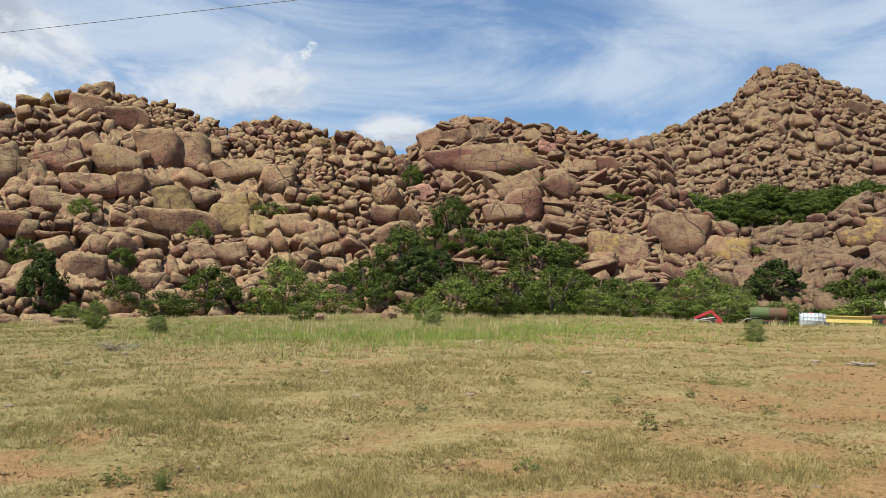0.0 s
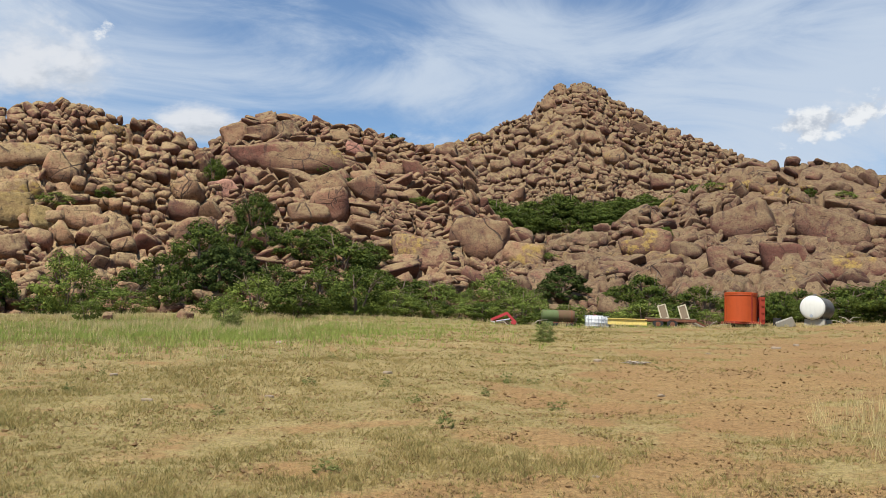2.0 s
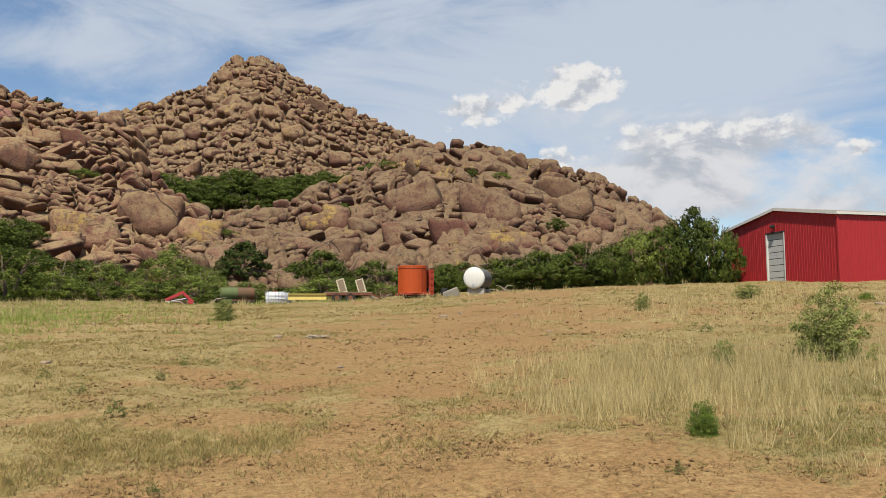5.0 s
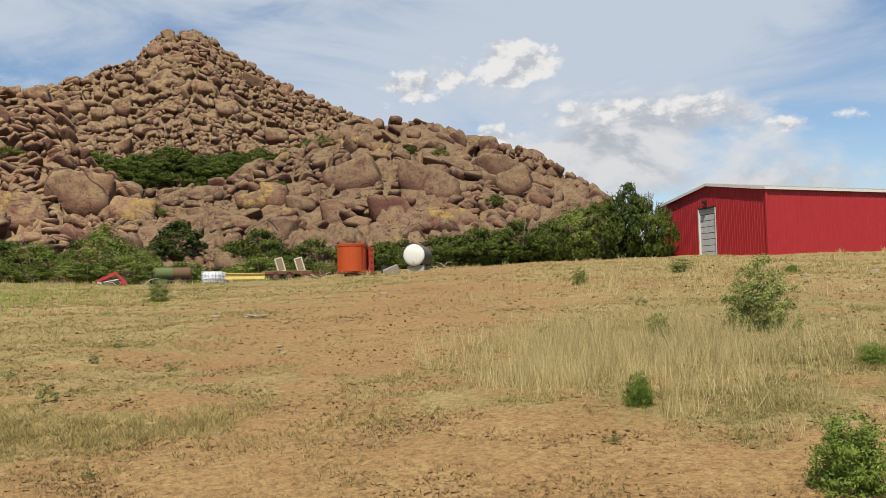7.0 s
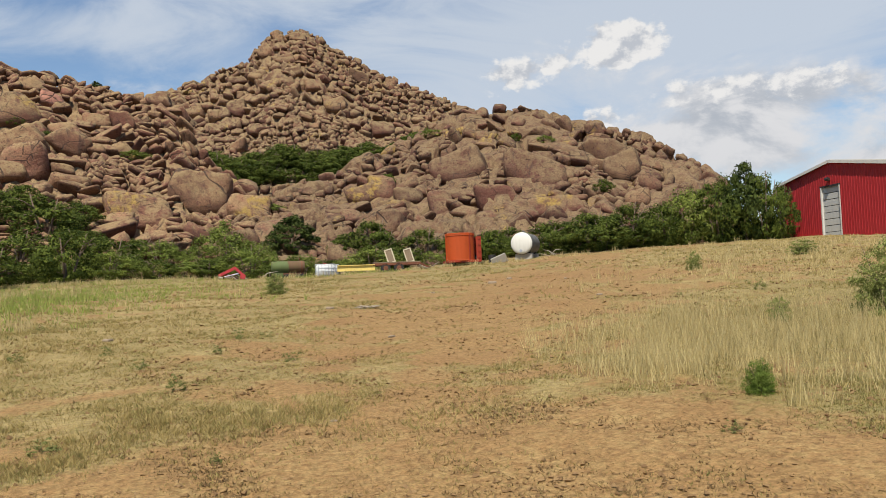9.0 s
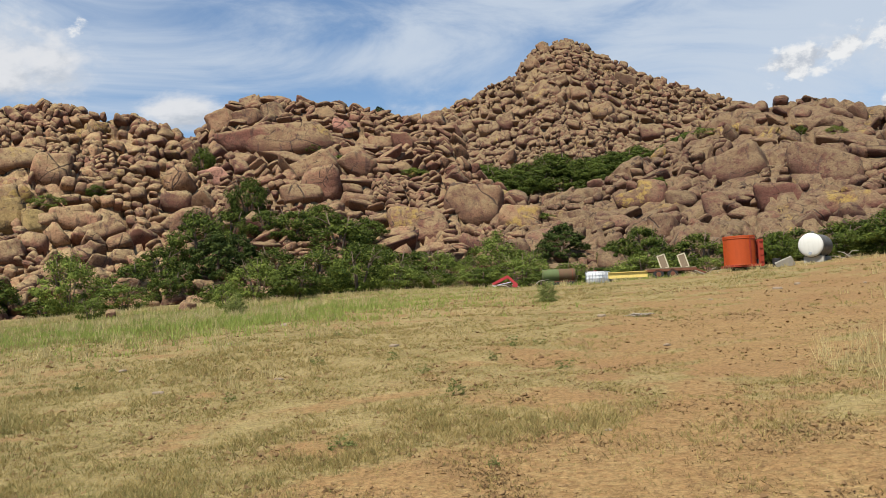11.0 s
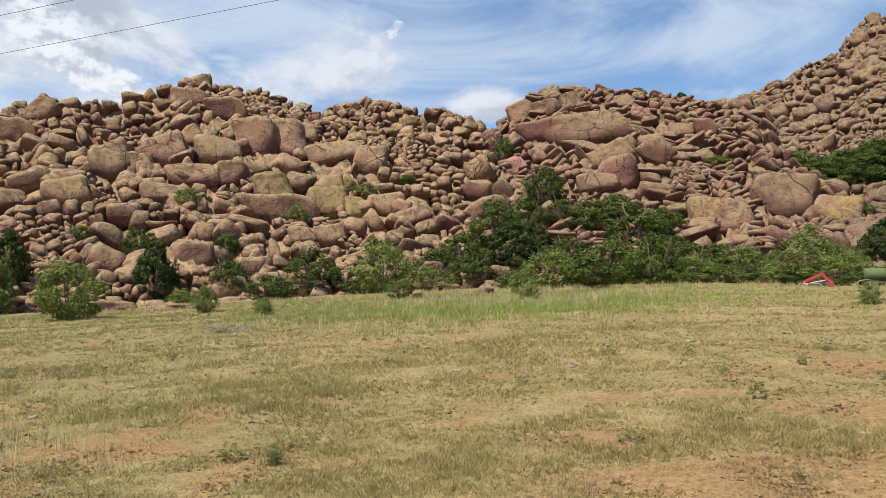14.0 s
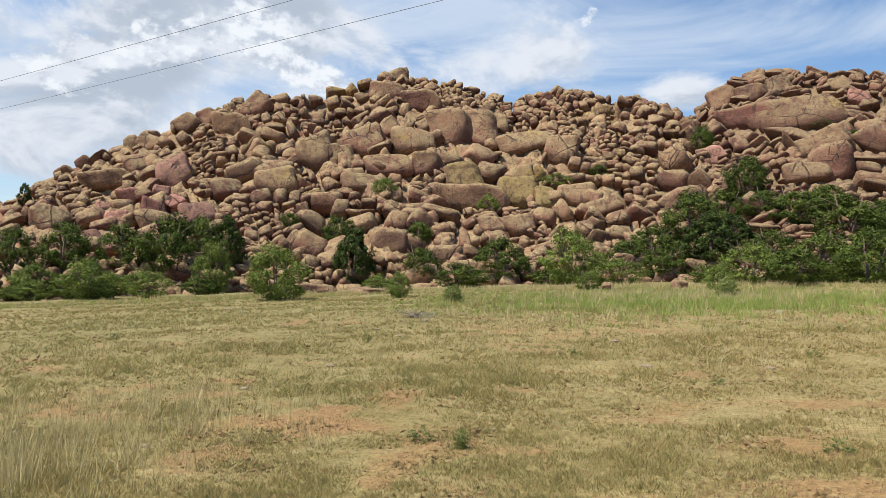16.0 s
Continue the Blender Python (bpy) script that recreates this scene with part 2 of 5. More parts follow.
def grid_mesh(name, P, mat, smooth_faces=True):
    """A mesh from a grid of points, rows by columns."""
    h, w = P.shape[:2]
    idx = np.arange(h * w).reshape(h, w)
    quads = np.stack([idx[:-1, :-1], idx[:-1, 1:], idx[1:, 1:], idx[1:, :-1]], -1).reshape(-1, 4)
    return array_mesh(name, P.reshape(-1, 3), quads, mat, smooth_faces)


def array_mesh(name, verts, quads, mat, smooth_faces=True):
    me = bpy.data.meshes.new(name)
    n, k = quads.shape
    me.vertices.add(len(verts))
    me.vertices.foreach_set("co", np.ascontiguousarray(verts, np.float32).ravel())
    me.loops.add(n * k)
    me.loops.foreach_set("vertex_index", np.ascontiguousarray(quads, np.int32).ravel())
    me.polygons.add(n)
    me.polygons.foreach_set("loop_start", np.arange(0, n * k, k, dtype=np.int32))
    me.polygons.foreach_set("use_smooth", np.full(n, smooth_faces))
    me.update(calc_edges=True)
    me.materials.append(mat)
    return me


# ---- ground ----
def track_cover(x, y):
    """How much grass covers the soil at a place, 0 to 1."""
    r = np.hypot(x, y)
    az = np.degrees(np.arctan2(-x, y))
    front = smooth(y / (r + 1e-6), -0.3, 0.25)
    patch = fbm(x * 0.25, y * 0.25, 3, 4)
    tuft = fbm(x * 1.6, y * 1.6, 11, 3)
    c = 0.40 + 0.9 * (patch - 0.5) + 1.5 * (tuft - 0.48) + 0.36 * smooth(az, -22, 10) * front
    # bare wheel track: from the foreground on towards the gate of the yard
    lane = -31 - 16 * smooth(r, 20, 46) + 4 * np.sin(r * 0.17)
    width = 11 - 7 * smooth(r, 9, 40)
    c = c - 0.42 * np.exp(-((az - lane) / width) ** 2) + 0.22 * np.exp(-((az + 12) / 14) ** 2) * (1 - smooth(r, 16, 30))
    c = c - 0.5 * (1 - smooth(r, 6.0, 8.5)) * (1 - smooth(az, -12, 8)) * front
    c = c + 0.25 * smooth(r, 22, 40)
    for side in (-0.9, 0.9):
        way = -44.0 + 7.5 * smooth(r, 18, 34) - 4.0 * smooth(r, 36, 50) + np.degrees(side / (r + 1.0))
        c = c - 0.55 * np.exp(-(((az - way) * np.radians(1) * r / 0.35) ** 2)) * smooth(r, 15, 20)
    c = c + 0.5 * np.exp(-(((az + 56) / 11) ** 2)) * np.exp(-(((r - 12) / 4.5) ** 2))
    return np.clip(c, 0, 1)


def ground_material():
    m, nt, b = material("dry_field", 0.95)
    N = Nodes(nt)
    p = N.position()
    at = nt.nodes.new("ShaderNodeAttribute")
    at.attribute_name = "cover"
    green = nt.nodes.new("ShaderNodeAttribute")
    green.attribute_name = "green"
    n1 = N.noise(p, 1.2, 6, 0.65)
    n2 = N.noise(p, 9.0, 5, 0.7)
    n3 = N.noise(N.position((0.25, 1.0, 1.0)), 2.5, 4, 0.6)
    soil = N.mix(N.ramp(n1, 0.3, 0.7), (0.244, 0.156, 0.064), (0.316, 0.226, 0.098))
    soil = N.mix(N.ramp(N.noise(p, 0.3, 4, 0.6), 0.48, 0.66), soil, (0.248, 0.145, 0.064))
    soil = N.mix(N.ramp(n2, 0.35, 0.7), (0.245, 0.145, 0.060), soil)
    dry = N.mix(N.ramp(n1, 0.3, 0.7), (0.225, 0.168, 0.066), (0.320, 0.248, 0.112))
    lush = N.mix(N.ramp(n2, 0.3, 0.7), (0.112, 0.112, 0.035), (0.187, 0.170, 0.060))
    g = N.math("ADD", N.math("MULTIPLY", green.outputs["Fac"], 0.6), N.math("MULTIPLY", N.math("SUBTRACT", n3, 0.5), 0.5), True)
    grass = N.mix(g, dry, lush)
    k = N.math("ADD", at.outputs["Fac"], N.math("MULTIPLY", N.math("SUBTRACT", n2, 0.5), 0.6))
    col = N.mix(N.ramp(k, 0.25, 0.6), soil, grass)
    col = N.mix(1.0, col, N.mix(N.ramp(N.noise(p, 40.0, 3, 0.7), 0.3, 0.7), (0.75, 0.75, 0.75), (1.15, 1.15, 1.15)), "MULTIPLY")
    speck = N.ramp(N.noise(p, 16.0, 6, 0.75), 0.36, 0.58)
    col = N.mix(1.0, col, N.mix(speck, (0.62, 0.59, 0.55), (1.05, 1.05, 1.04)), "MULTIPLY")
    N.put(b, "Base Color", col)
    h = N.math("ADD", N.math("MULTIPLY", n2, 0.5), N.math("MULTIPLY", N.noise(p, 30.0, 4, 0.7), 0.5))
    N.put(b, "Normal", N.bump(h, 0.6, 0.03))
    return m


def greenness(x, y):
    az = np.degrees(np.arctan2(-x, y))
    r = np.hypot(x, y)
    front = smooth(y / (r + 1e-6), -0.3, 0.25)
    g = 0.24 + 0.9 * (fbm(x * 0.11, y * 0.11, 31, 3) - 0.5)
    g = g + 0.5 * np.exp(-((az + 61) / 13) ** 2) * (1 - smooth(r, 16, 32)) + 0.15 * smooth(az, -15, 5) * front
    g = g + 0.55 * np.exp(-((az - 4) / 9) ** 2) * np.exp(-((r - 33) / 9) ** 2) + 0.25 * smooth(az, 0, 30) * front
    return np.clip(g - 0.3 * smooth(-az, 35, 50) * smooth(r, 14, 24) * front, 0, 1)


def make_ground():
    az = np.radians(np.concatenate([np.linspace(-180, -80, 60)[:-1], np.linspace(-80, 60, 300), np.linspace(60, 180, 70)[1:]]))
    r = np.concatenate([[0.0, 2, 3.8], np.geomspace(5.0, 90, 150), np.geomspace(95, 4000, 40)])
    R, A = np.meshgrid(r, az, indexing="ij")
    x, y = -np.sin(A) * R, np.cos(A) * R
    z = ground_z(x, y)
    lump = (fbm(x * 1.7, y * 1.7, 5, 3) - 0.5) * 0.05 * smooth(R, 3, 7) * (1 - smooth(R, 40, 60))
    me = grid_mesh("ground", np.stack([x, y, z + lump], -1), ground_material())
    cov = me.attributes.new("cover", "FLOAT", "POINT")
    cov.data.foreach_set("value", track_cover(x, y).astype(np.float32).ravel())
    gr = me.attributes.new("green", "FLOAT", "POINT")
    gr.data.foreach_set("value", greenness(x, y).astype(np.float32).ravel())
    tagged(new("ground", me), "dry grassy field with patches of bare reddish soil", "ground", kind="structure")


make_ground()


# ---- granite hills ----
class Hill:
    """A hill of jointed granite: crest lists azimuth, elevation as seen from the origin and distance."""

    def __init__(self, crest, toe, toe_el, slabs, shape=0.85):
        c = np.array(sorted(crest))
        self.az, self.el, self.rc = c[:, 0], c[:, 1] + 0.25, c[:, 2]
        self.toe, self.toe_el, self.slabs, self.shape = toe, toe_el, slabs, shape

    def at(self, az, s):
        """The smooth hillside: s runs from the toe (0) over the crest (1) and down behind."""
        el = np.interp(az, self.az, self.el)
        rc = np.interp(az, self.az, self.rc)
        r0 = np.minimum(self.toe, rc - 6)
        f = np.clip(s, 0, 1)
        e = self.toe_el + (el - self.toe_el) * f ** self.shape + np.minimum(s, 0) * 14
        r = r0 + (rc - r0) * np.minimum(s, 1) + np.maximum(s - 1, 0) * 38
        z = EYE + np.minimum(r, rc) * np.tan(np.radians(e)) - np.maximum(s - 1, 0) ** 1.2 * 36
        a = np.radians(az)
        return np.stack([-np.sin(a) * r, np.cos(a) * r, z], -1)

    def frame_at(self, az, s):
        e = 0.02
        p = self.at(az, s)
        u = self.at(az - 0.15, s) - self.at(az + 0.15, s)
        v = self.at(az, s + e) - self.at(az, s - e)
        u /= np.linalg.norm(u, axis=-1, keepdims=True)
        v /= np.linalg.norm(v, axis=-1, keepdims=True)
        n = np.cross(u, v)
        n /= np.linalg.norm(n, axis=-1, keepdims=True)
        return p, u, v, n

    def broken(self, p, seed):
        """How far the bedrock has broken up into small blocks: 0 on whole slabs, 1 in rubble."""
        f = fbm(p[..., 0] * 0.085 + 3.1 + p[..., 1] * 0.04, p[..., 2] * 0.12 + p[..., 1] * 0.05, seed + 70, 3)
        return smooth(f, self.slabs - 0.07, self.slabs + 0.07)

    def sheet(self, step, seed, big, small, lean, amount, sunk=0.0):
        """The hillside's own surface, broken into rounded blocks by joints."""
        rm = float(np.mean(self.rc)) * 0.85
        w = int(radians(self.az[-1] - self.az[0]) * rm / step)
        length = float(np.mean(np.hypot(self.rc - self.toe, self.rc * np.tan(np.radians(np.maximum(self.el, 1))))))
        h = int(length * 1.25 / step)
        az, s = np.meshgrid(np.linspace(self.az[-1], self.az[0], w), np.concatenate([np.linspace(-0.3, 1.12, h), np.linspace(1.14, 2.3, 40)]))
        p, u, v, n = self.frame_at(az, s)
        U, V = -np.radians(az) * rm, s * length
        U = U + 5.0 * (fbm(U * 0.10, V * 0.10, seed + 1, 2) - 0.5)
        V = V + 5.0 * (fbm(U * 0.10 + 40, V * 0.10, seed + 2, 2) - 0.5)
        ca, sa = math.cos(radians(lean)), math.sin(radians(lean))
        U, V = U * ca + V * sa, -U * sa + V * ca
        d = np.zeros(U.shape)
        broken = self.broken(p, seed)
        for size, amp, k in ((big, 1.0, 0), (small, 1.0 * broken, 30), (small * 0.5, 0.85 * broken, 60)):
            cell, gap, tilt = blocks(U / (size * 1.35), V / size, seed + k)
            edge = np.clip(gap * (3.0 + 1.7 * size), 0, 1)
            d += amp * (0.66 * size ** 0.75 * (edge ** 0.5 - 0.88) + size * amount * (0.35 * np.clip(gap * 2.0, 0, 1) + 0.8 * (cell - 0.4) + 1.4 * tilt))
        d += 0.22 * (fbm(U * 0.9, V * 0.9, seed + 3, 4) - 0.5)
        d -= sunk
        lift = n + np.array([0, 0, 0.25])
        return p + lift * d[..., None]


HILL_A = Hill([(55, -2.5, 96), (51, 1.3, 100), (48.3, 3.8, 105), (44.6, 6.3, 108), (40.4, 8.6, 110), (37.6, 10.3, 112), (32.5, 12.1, 114), (28.5, 12.6, 115),
               (24.1, 14.2, 116), (21, 13.9, 116), (18.5, 13.6, 116), (15.7, 12.7, 115), (11.8, 13.5, 116), (6.4, 12.8, 116), (3.8, 11.8, 114), (2.6, 10.2, 108),
               (1.2, 7.2, 98), (-0.6, 4.5, 86), (-3, 1.2, 78)], 66, -0.3, 0.34)
HILL_B = Hill([(7.5, 2.0, 90), (6, 6.5, 110), (4.3, 10.5, 120), (2.3, 12.6, 126), (0.7, 13.9, 127), (-1.7, 14.4, 128), (-3.3, 14.2, 128), (-8.1, 13.7, 128),
               (-11.8, 12.9, 128), (-13.6, 13.1, 127), (-14.8, 12.0, 122), (-15.9, 9.4, 112), (-17, 8.2, 106), (-19.2, 7.0, 98), (-20.7, 5.5, 92),
               (-23.7, 3.6, 84), (-27, 1.0, 76)], 66, 0.5, 0.47)
HILL_P = Hill([(3, 2.0, 190), (-2, 9.0, 200), (-6, 11.5, 205), (-10, 12.3, 205), (-13.4, 13.0, 208), (-16.1, 14.2, 210), (-17.6, 14.9, 211), (-19.3, 15.4, 212), (-20, 16.4, 213), (-21.3, 17.4, 213),
               (-22.9, 17.4, 213), (-24.2, 17.0, 213), (-25.6, 16.0, 212), (-28.4, 14.5, 210), (-31.1, 13.4, 208), (-33, 12.6, 206), (-37, 11.0, 204),
               (-42, 7.0, 200), (-48, 0.0, 190)], 148, 6.2, 0.28)
HILL_D = Hill([(-15.5, 2.5, 82), (-17.4, 5.5, 92), (-19.2, 6.8, 98), (-21.4, 7.0, 100), (-25.2, 7.8, 104), (-26.7, 8.5, 106), (-29.1, 9.5, 110), (-31.8, 10.8, 116),
               (-32.9, 11.7, 120), (-36.7, 12.0, 122), (-38.9, 11.8, 122), (-41.7, 10.6, 121), (-43.3, 10.5, 120), (-45.8, 9.6, 118), (-47.8, 8.6, 116),
               (-50.0, 7.0, 112), (-51.4, 5.2, 106), (-52.6, 2.8, 98), (-55.5, 0.8, 88)], 66, 1.0, 0.51)


def place_on_land(az, el, near=40.0):
    """The first place along a line of sight that meets the ground or a hillside: position and distance."""
    r = np.arange(near, 240.0, 0.5 if near > 30 else 0.1)
    a = radians(az)
    x, y = -math.sin(a) * r, math.cos(a) * r
    land = ground_z(x, y)
    for hill in (HILL_A, HILL_B, HILL_D, HILL_P):
        if not hill.az[0] < az < hill.az[-1]:
            continue
        rc = np.interp(az, hill.az, hill.rc)
        r0 = min(hill.toe, rc - 6)
        s = (r - r0) / (rc - r0)
        ok = (s > 0) & (s <= 1)
        z = hill.at(np.full(r.shape, az), np.clip(s, 0, 1))[:, 2]
        land = np.where(ok, np.maximum(land, z), land)
    line = EYE + r * math.tan(radians(el))
    under = np.nonzero(land >= line)[0]
    k = under[0] if len(under) else len(r) - 1
    return Vector((x[k], y[k], land[k])), r[k]


# ---- boulders ----
def boulder_points(seed, cells, square, cuts):
    """A joint-bounded granite block of unit half-size, its edges rounded by weather: points and faces."""
    rng = np.random.default_rng(seed)
    t = np.linspace(-1, 1, cells + 1)
    t = np.sign(t) * np.abs(t) ** 0.85
    index, pts, quads = {}, [], []
    for axis in range(3):
        for side in (-1.0, 1.0):
            ids = np.zeros((cells + 1, cells + 1), int)
            for i in range(cells + 1):
                for j in range(cells + 1):
                    q = np.roll(np.array([side, t[i], t[j]]), axis)
                    key = tuple(np.round(q, 4))
                    if key not in index:
                        index[key] = len(pts)
                        pts.append(q)
                    ids[i, j] = index[key]
            for i in range(cells):
                for j in range(cells):
                    f = [ids[i, j], ids[i + 1, j], ids[i + 1, j + 1], ids[i, j + 1]]
                    quads.append(f if side > 0 else f[::-1])
    d = np.array(pts)
    d /= np.linalg.norm(d, axis=1, keepdims=True)
    total = np.zeros(len(d))
    for axis in np.vstack([np.eye(3), -np.eye(3)]):
        n = axis + rng.normal(size=3) * 0.15
        total += (np.maximum(d @ (n / np.linalg.norm(n)), 0) / rng.uniform(0.92, 1.02)) ** square
    for _ in range(cuts):
        n = rng.choice((-1.0, 1.0), 3) * rng.uniform(0.15, 1.0, 3)
        total += (np.maximum(d @ (n / np.linalg.norm(n)), 0) / rng.uniform(1.0, 1.3)) ** square
    r = total ** (-1 / square)
    off = rng.uniform(0, 90, 3)
    for k, amp in ((1.3, 0.09), (2.9, 0.05), (6.0, 0.03)):
        r = r * (1 + amp * np.array([noise.noise(Vector(p * k + off)) for p in d]))
    return d * r[:, None], np.array(quads)


BIG = [boulder_points(100 + k, 9 if k < 6 else 7, 6.0 + 2.5 * (k % 4), 3 + k % 4) for k in range(16)]
SMALL = [boulder_points(200 + k, 4, 6.5 + 3.0 * (k % 4), 2 + k % 3) for k in range(16)]
ANGULAR = [boulder_points(400 + k, 4, 9.0 + 3.0 * (k % 4), 2 + k % 4) for k in range(16)]
PEBBLE = [boulder_points(500 + k, 2, 9.0 + 4.0 * (k % 3), 3) for k in range(16)]
CHIP = [boulder_points(300 + k, 3, 6.0 + 4.0 * (k % 3), 3 + k % 3) for k in range(16)]


class Joints:
    """The joints that cut a hillside into blocks: a warped net of beds and cross cracks that follows the crest."""

    def __init__(self, hill, seed, lean, warp):
        self.hill, self.seed, self.lean, self.warp = hill, seed, radians(lean), warp
        self.rm = float(np.mean(hill.rc))
        self.rise = float(np.mean(np.maximum(hill.el - hill.toe_el, 0))) * radians(1) * self.rm * 1.15

    def to_slope(self, a, b):
        """Azimuth and share of the height for a place of the net."""
        k = self.warp
        u = a * math.cos(self.lean) - b * math.sin(self.lean)
        v = a * math.sin(self.lean) + b * math.cos(self.lean)
        du = k * (fbm(u * 0.12 + 7, v * 0.12, self.seed + 1, 3) - 0.5)
        dv = k * 0.7 * (fbm(u * 0.09, v * 0.12 + 5, self.seed + 2, 3) - 0.5)
        du = du + 2.6 * (fbm(u * 0.42 + 3, v * 0.42, self.seed + 3, 2) - 0.5)
        dv = dv + 2.4 * (fbm(u * 0.38, v * 0.42 + 9, self.seed + 4, 2) - 0.5)
        return -np.degrees((u + du) / self.rm), (v + dv) / self.rise

    def place(self, a, b):
        az, f = self.to_slope(np.asarray(a, float), np.asarray(b, float))
        s = np.where(f > 0, np.clip(f, 0, 1.06) ** (1 / self.hill.shape), f)
        return self.hill.at(az, s), az, f

    def cut(self, size, aspect):
        """Cut the net into blocks, each down to the size that its place asks for."""
        rng = np.random.default_rng(self.seed + 8)
        hill = self.hill
        lo, hi = -radians(hill.az[-1]) * self.rm - 12, -radians(hill.az[0]) * self.rm + 12
        todo = [(x, x + 9.0, y, y + 6.0) for x in np.arange(lo, hi, 9.0) for y in np.arange(-22.0, self.rise + 22, 6.0)]
        done = []
        while todo:
            nxt = []
            R = np.array(todo)
            ca, cb = (R[:, 0] + R[:, 1]) / 2, (R[:, 2] + R[:, 3]) / 2
            az, f = self.to_slope(ca, cb)
            E = np.maximum(np.interp(az, hill.az, hill.el) - hill.toe_el, 0.3) * radians(1) * self.rm
            want = size(az, f, self.seed)
            inside = (az > hill.az[0]) & (az < hill.az[-1]) & (f < 1.35) & (f > -0.35)
            for k, (a0, a1, b0, b1) in enumerate(todo):
                if not inside[k]:
                    continue
                w, h = a1 - a0, (b1 - b0) * E[k] / self.rise
                x, y = w / (want[k] * aspect), h / want[k]
                if max(x, y) < rng.uniform(0.85, 2.1):
                    if -0.04 < f[k] < 1.03:
                        done.append((ca[k], cb[k], w / 2, (b1 - b0) / 2, h / 2, az[k], f[k]))
                    continue
                t = rng.uniform(0.28, 0.72)
                if x > y:
                    c = a0 + (a1 - a0) * t
                    nxt += [(a0, c, b0, b1), (c, a1, b0, b1)]
                else:
                    c = b0 + (b1 - b0) * t
                    nxt += [(a0, a1, b0, c), (a0, a1, c, b1)]
            todo = nxt
        return np.array(done)


def joined_rocks(name, shapes, centre, ax, half, pick, mat, parent, label):
    verts, faces, base = [], [], 0
    for k in range(len(centre)):
        p, tri = shapes[pick[k] % len(shapes)]
        q = p * half[k]
        verts.append(centre[k] + q[:, :1] * ax[0][k] + q[:, 1:2] * ax[1][k] + q[:, 2:3] * ax[2][k])
        faces.append(tri + base)
        base += len(p)
    ob = new(name, array_mesh(name, np.concatenate(verts), np.concatenate(faces), mat))
    ob.parent = parent
    return tagged(ob, label, kind="stuff")


def unit(v):
    return v / np.linalg.norm(v, axis=-1, keepdims=True)


def make_hill(name, hill, mat, seed, sheet, lean, warp, size, aspect, tip, rough, tight, shapes, features, label):
    top = new(name)
    tagged(top, label, "rock hill")
    ob = new("bedrock", grid_mesh("bedrock", hill.sheet(sheet[0], seed, *sheet[1:]), mat))
    ob.parent = top
    rng = np.random.default_rng(seed + 50)
    meshes = [array_mesh("boulder", p, t, mat) for p, t in BIG]
    lasting = [meshes[:6]] + [[array_mesh("boulder", p, t, q) for p, t in BIG[:6]] for q in (ROCK_FRESH, ROCK_LICHEN)]
    lesser = [array_mesh("boulder", p, t, mat) for p, t in shapes]

    def stone(centre, u, v, w, half, mesh):
        m = Matrix.Identity(4)
        for c, (q, h) in enumerate(zip((u, v, w), half)):
            for i in range(3):
                m[i][c] = q[i] * h
        for i in range(3):
            m[i][3] = centre[i]
        o = new("boulder", mesh)
        o.parent = top
        o.matrix_basis = m

    up = np.array([0, 0, 1.0])
    kept = []
    for az, el, w, h, turn, k in features:
        w, h = w * (0.75 + 0.25 * rough), h * (0.75 + 0.25 * rough)
        el = min(el, float(np.interp(az, hill.az, hill.el)) - h * 0.42)
        pos, r = place_on_land(az, el, 60.0)
        hw, hh = r * radians(w) * 0.50, r * radians(h) * 0.52
        a = radians(az)
        right, away = np.array([math.cos(a), math.sin(a), 0]), np.array([-math.sin(a), math.cos(a), 0])
        t = radians(turn)
        u, ww = right * math.cos(t) + up * math.sin(t), up * math.cos(t) - right * math.sin(t)
        ww = ww * 0.94 + away * 0.34
        depth = max(min(hw, hh) * 1.1, 1.0)
        # long blocks are split by cross joints
        pieces = max(1, round(w / h / 1.6))
        cuts = np.cumsum(np.append(0, rng.uniform(0.7, 1.3, pieces)))
        cuts = cuts / cuts[-1] * 2 - 1
        for j in range(pieces):
            mid, wide = (cuts[j] + cuts[j + 1]) / 2, (cuts[j + 1] - cuts[j]) / 2
            at = np.array(pos[:]) + away * depth * (0.85 - 0.35 * rough + rng.uniform(-0.1, 0.1) * (pieces > 1)) + u * hw * mid
            stone(at, u, np.cross(ww, u), ww, (hw * wide * 1.03, depth, hh * (1.0 if j == 0 else rng.uniform(0.82, 1.05))), lasting[k // 10][(k + j) % 10 % 6])
        kept.append((az, el, w / 2, h / 2, t))
    net = Joints(hill, seed, lean, warp)
    got = net.cut(size, aspect)
    # leave room for the great blocks
    el = hill.toe_el + (np.interp(got[:, 5], hill.az, hill.el) - hill.toe_el) * got[:, 6]
    free = np.ones(len(got), bool)
    for az, e, w, h, t in kept:
        x, y = -(got[:, 5] - az), el - e
        x, y = x * math.cos(t) + y * math.sin(t), y * math.cos(t) - x * math.sin(t)
        free &= (np.abs(x) > w * 0.70) | (np.abs(y) > h * 0.70)
    got = got[free]
    n = len(got)
    ca, cb, hw, hb, hh = got[:, :5].T
    p, az, f = net.place(ca, cb)
    away = unit(p * np.array([1.0, 1.0, 0.0]))
    spread = np.linalg.norm(p, axis=1) / net.rm

    def seen(q):
        """A direction as it lies across the line of sight."""
        return unit(q - away * (q * away).sum(1, keepdims=True))

    u = seen(net.place(ca + hw * 0.8, cb)[0] - net.place(ca - hw * 0.8, cb)[0])
    w = seen(net.place(ca, cb + hb * 0.8)[0] - net.place(ca, cb - hb * 0.8)[0])
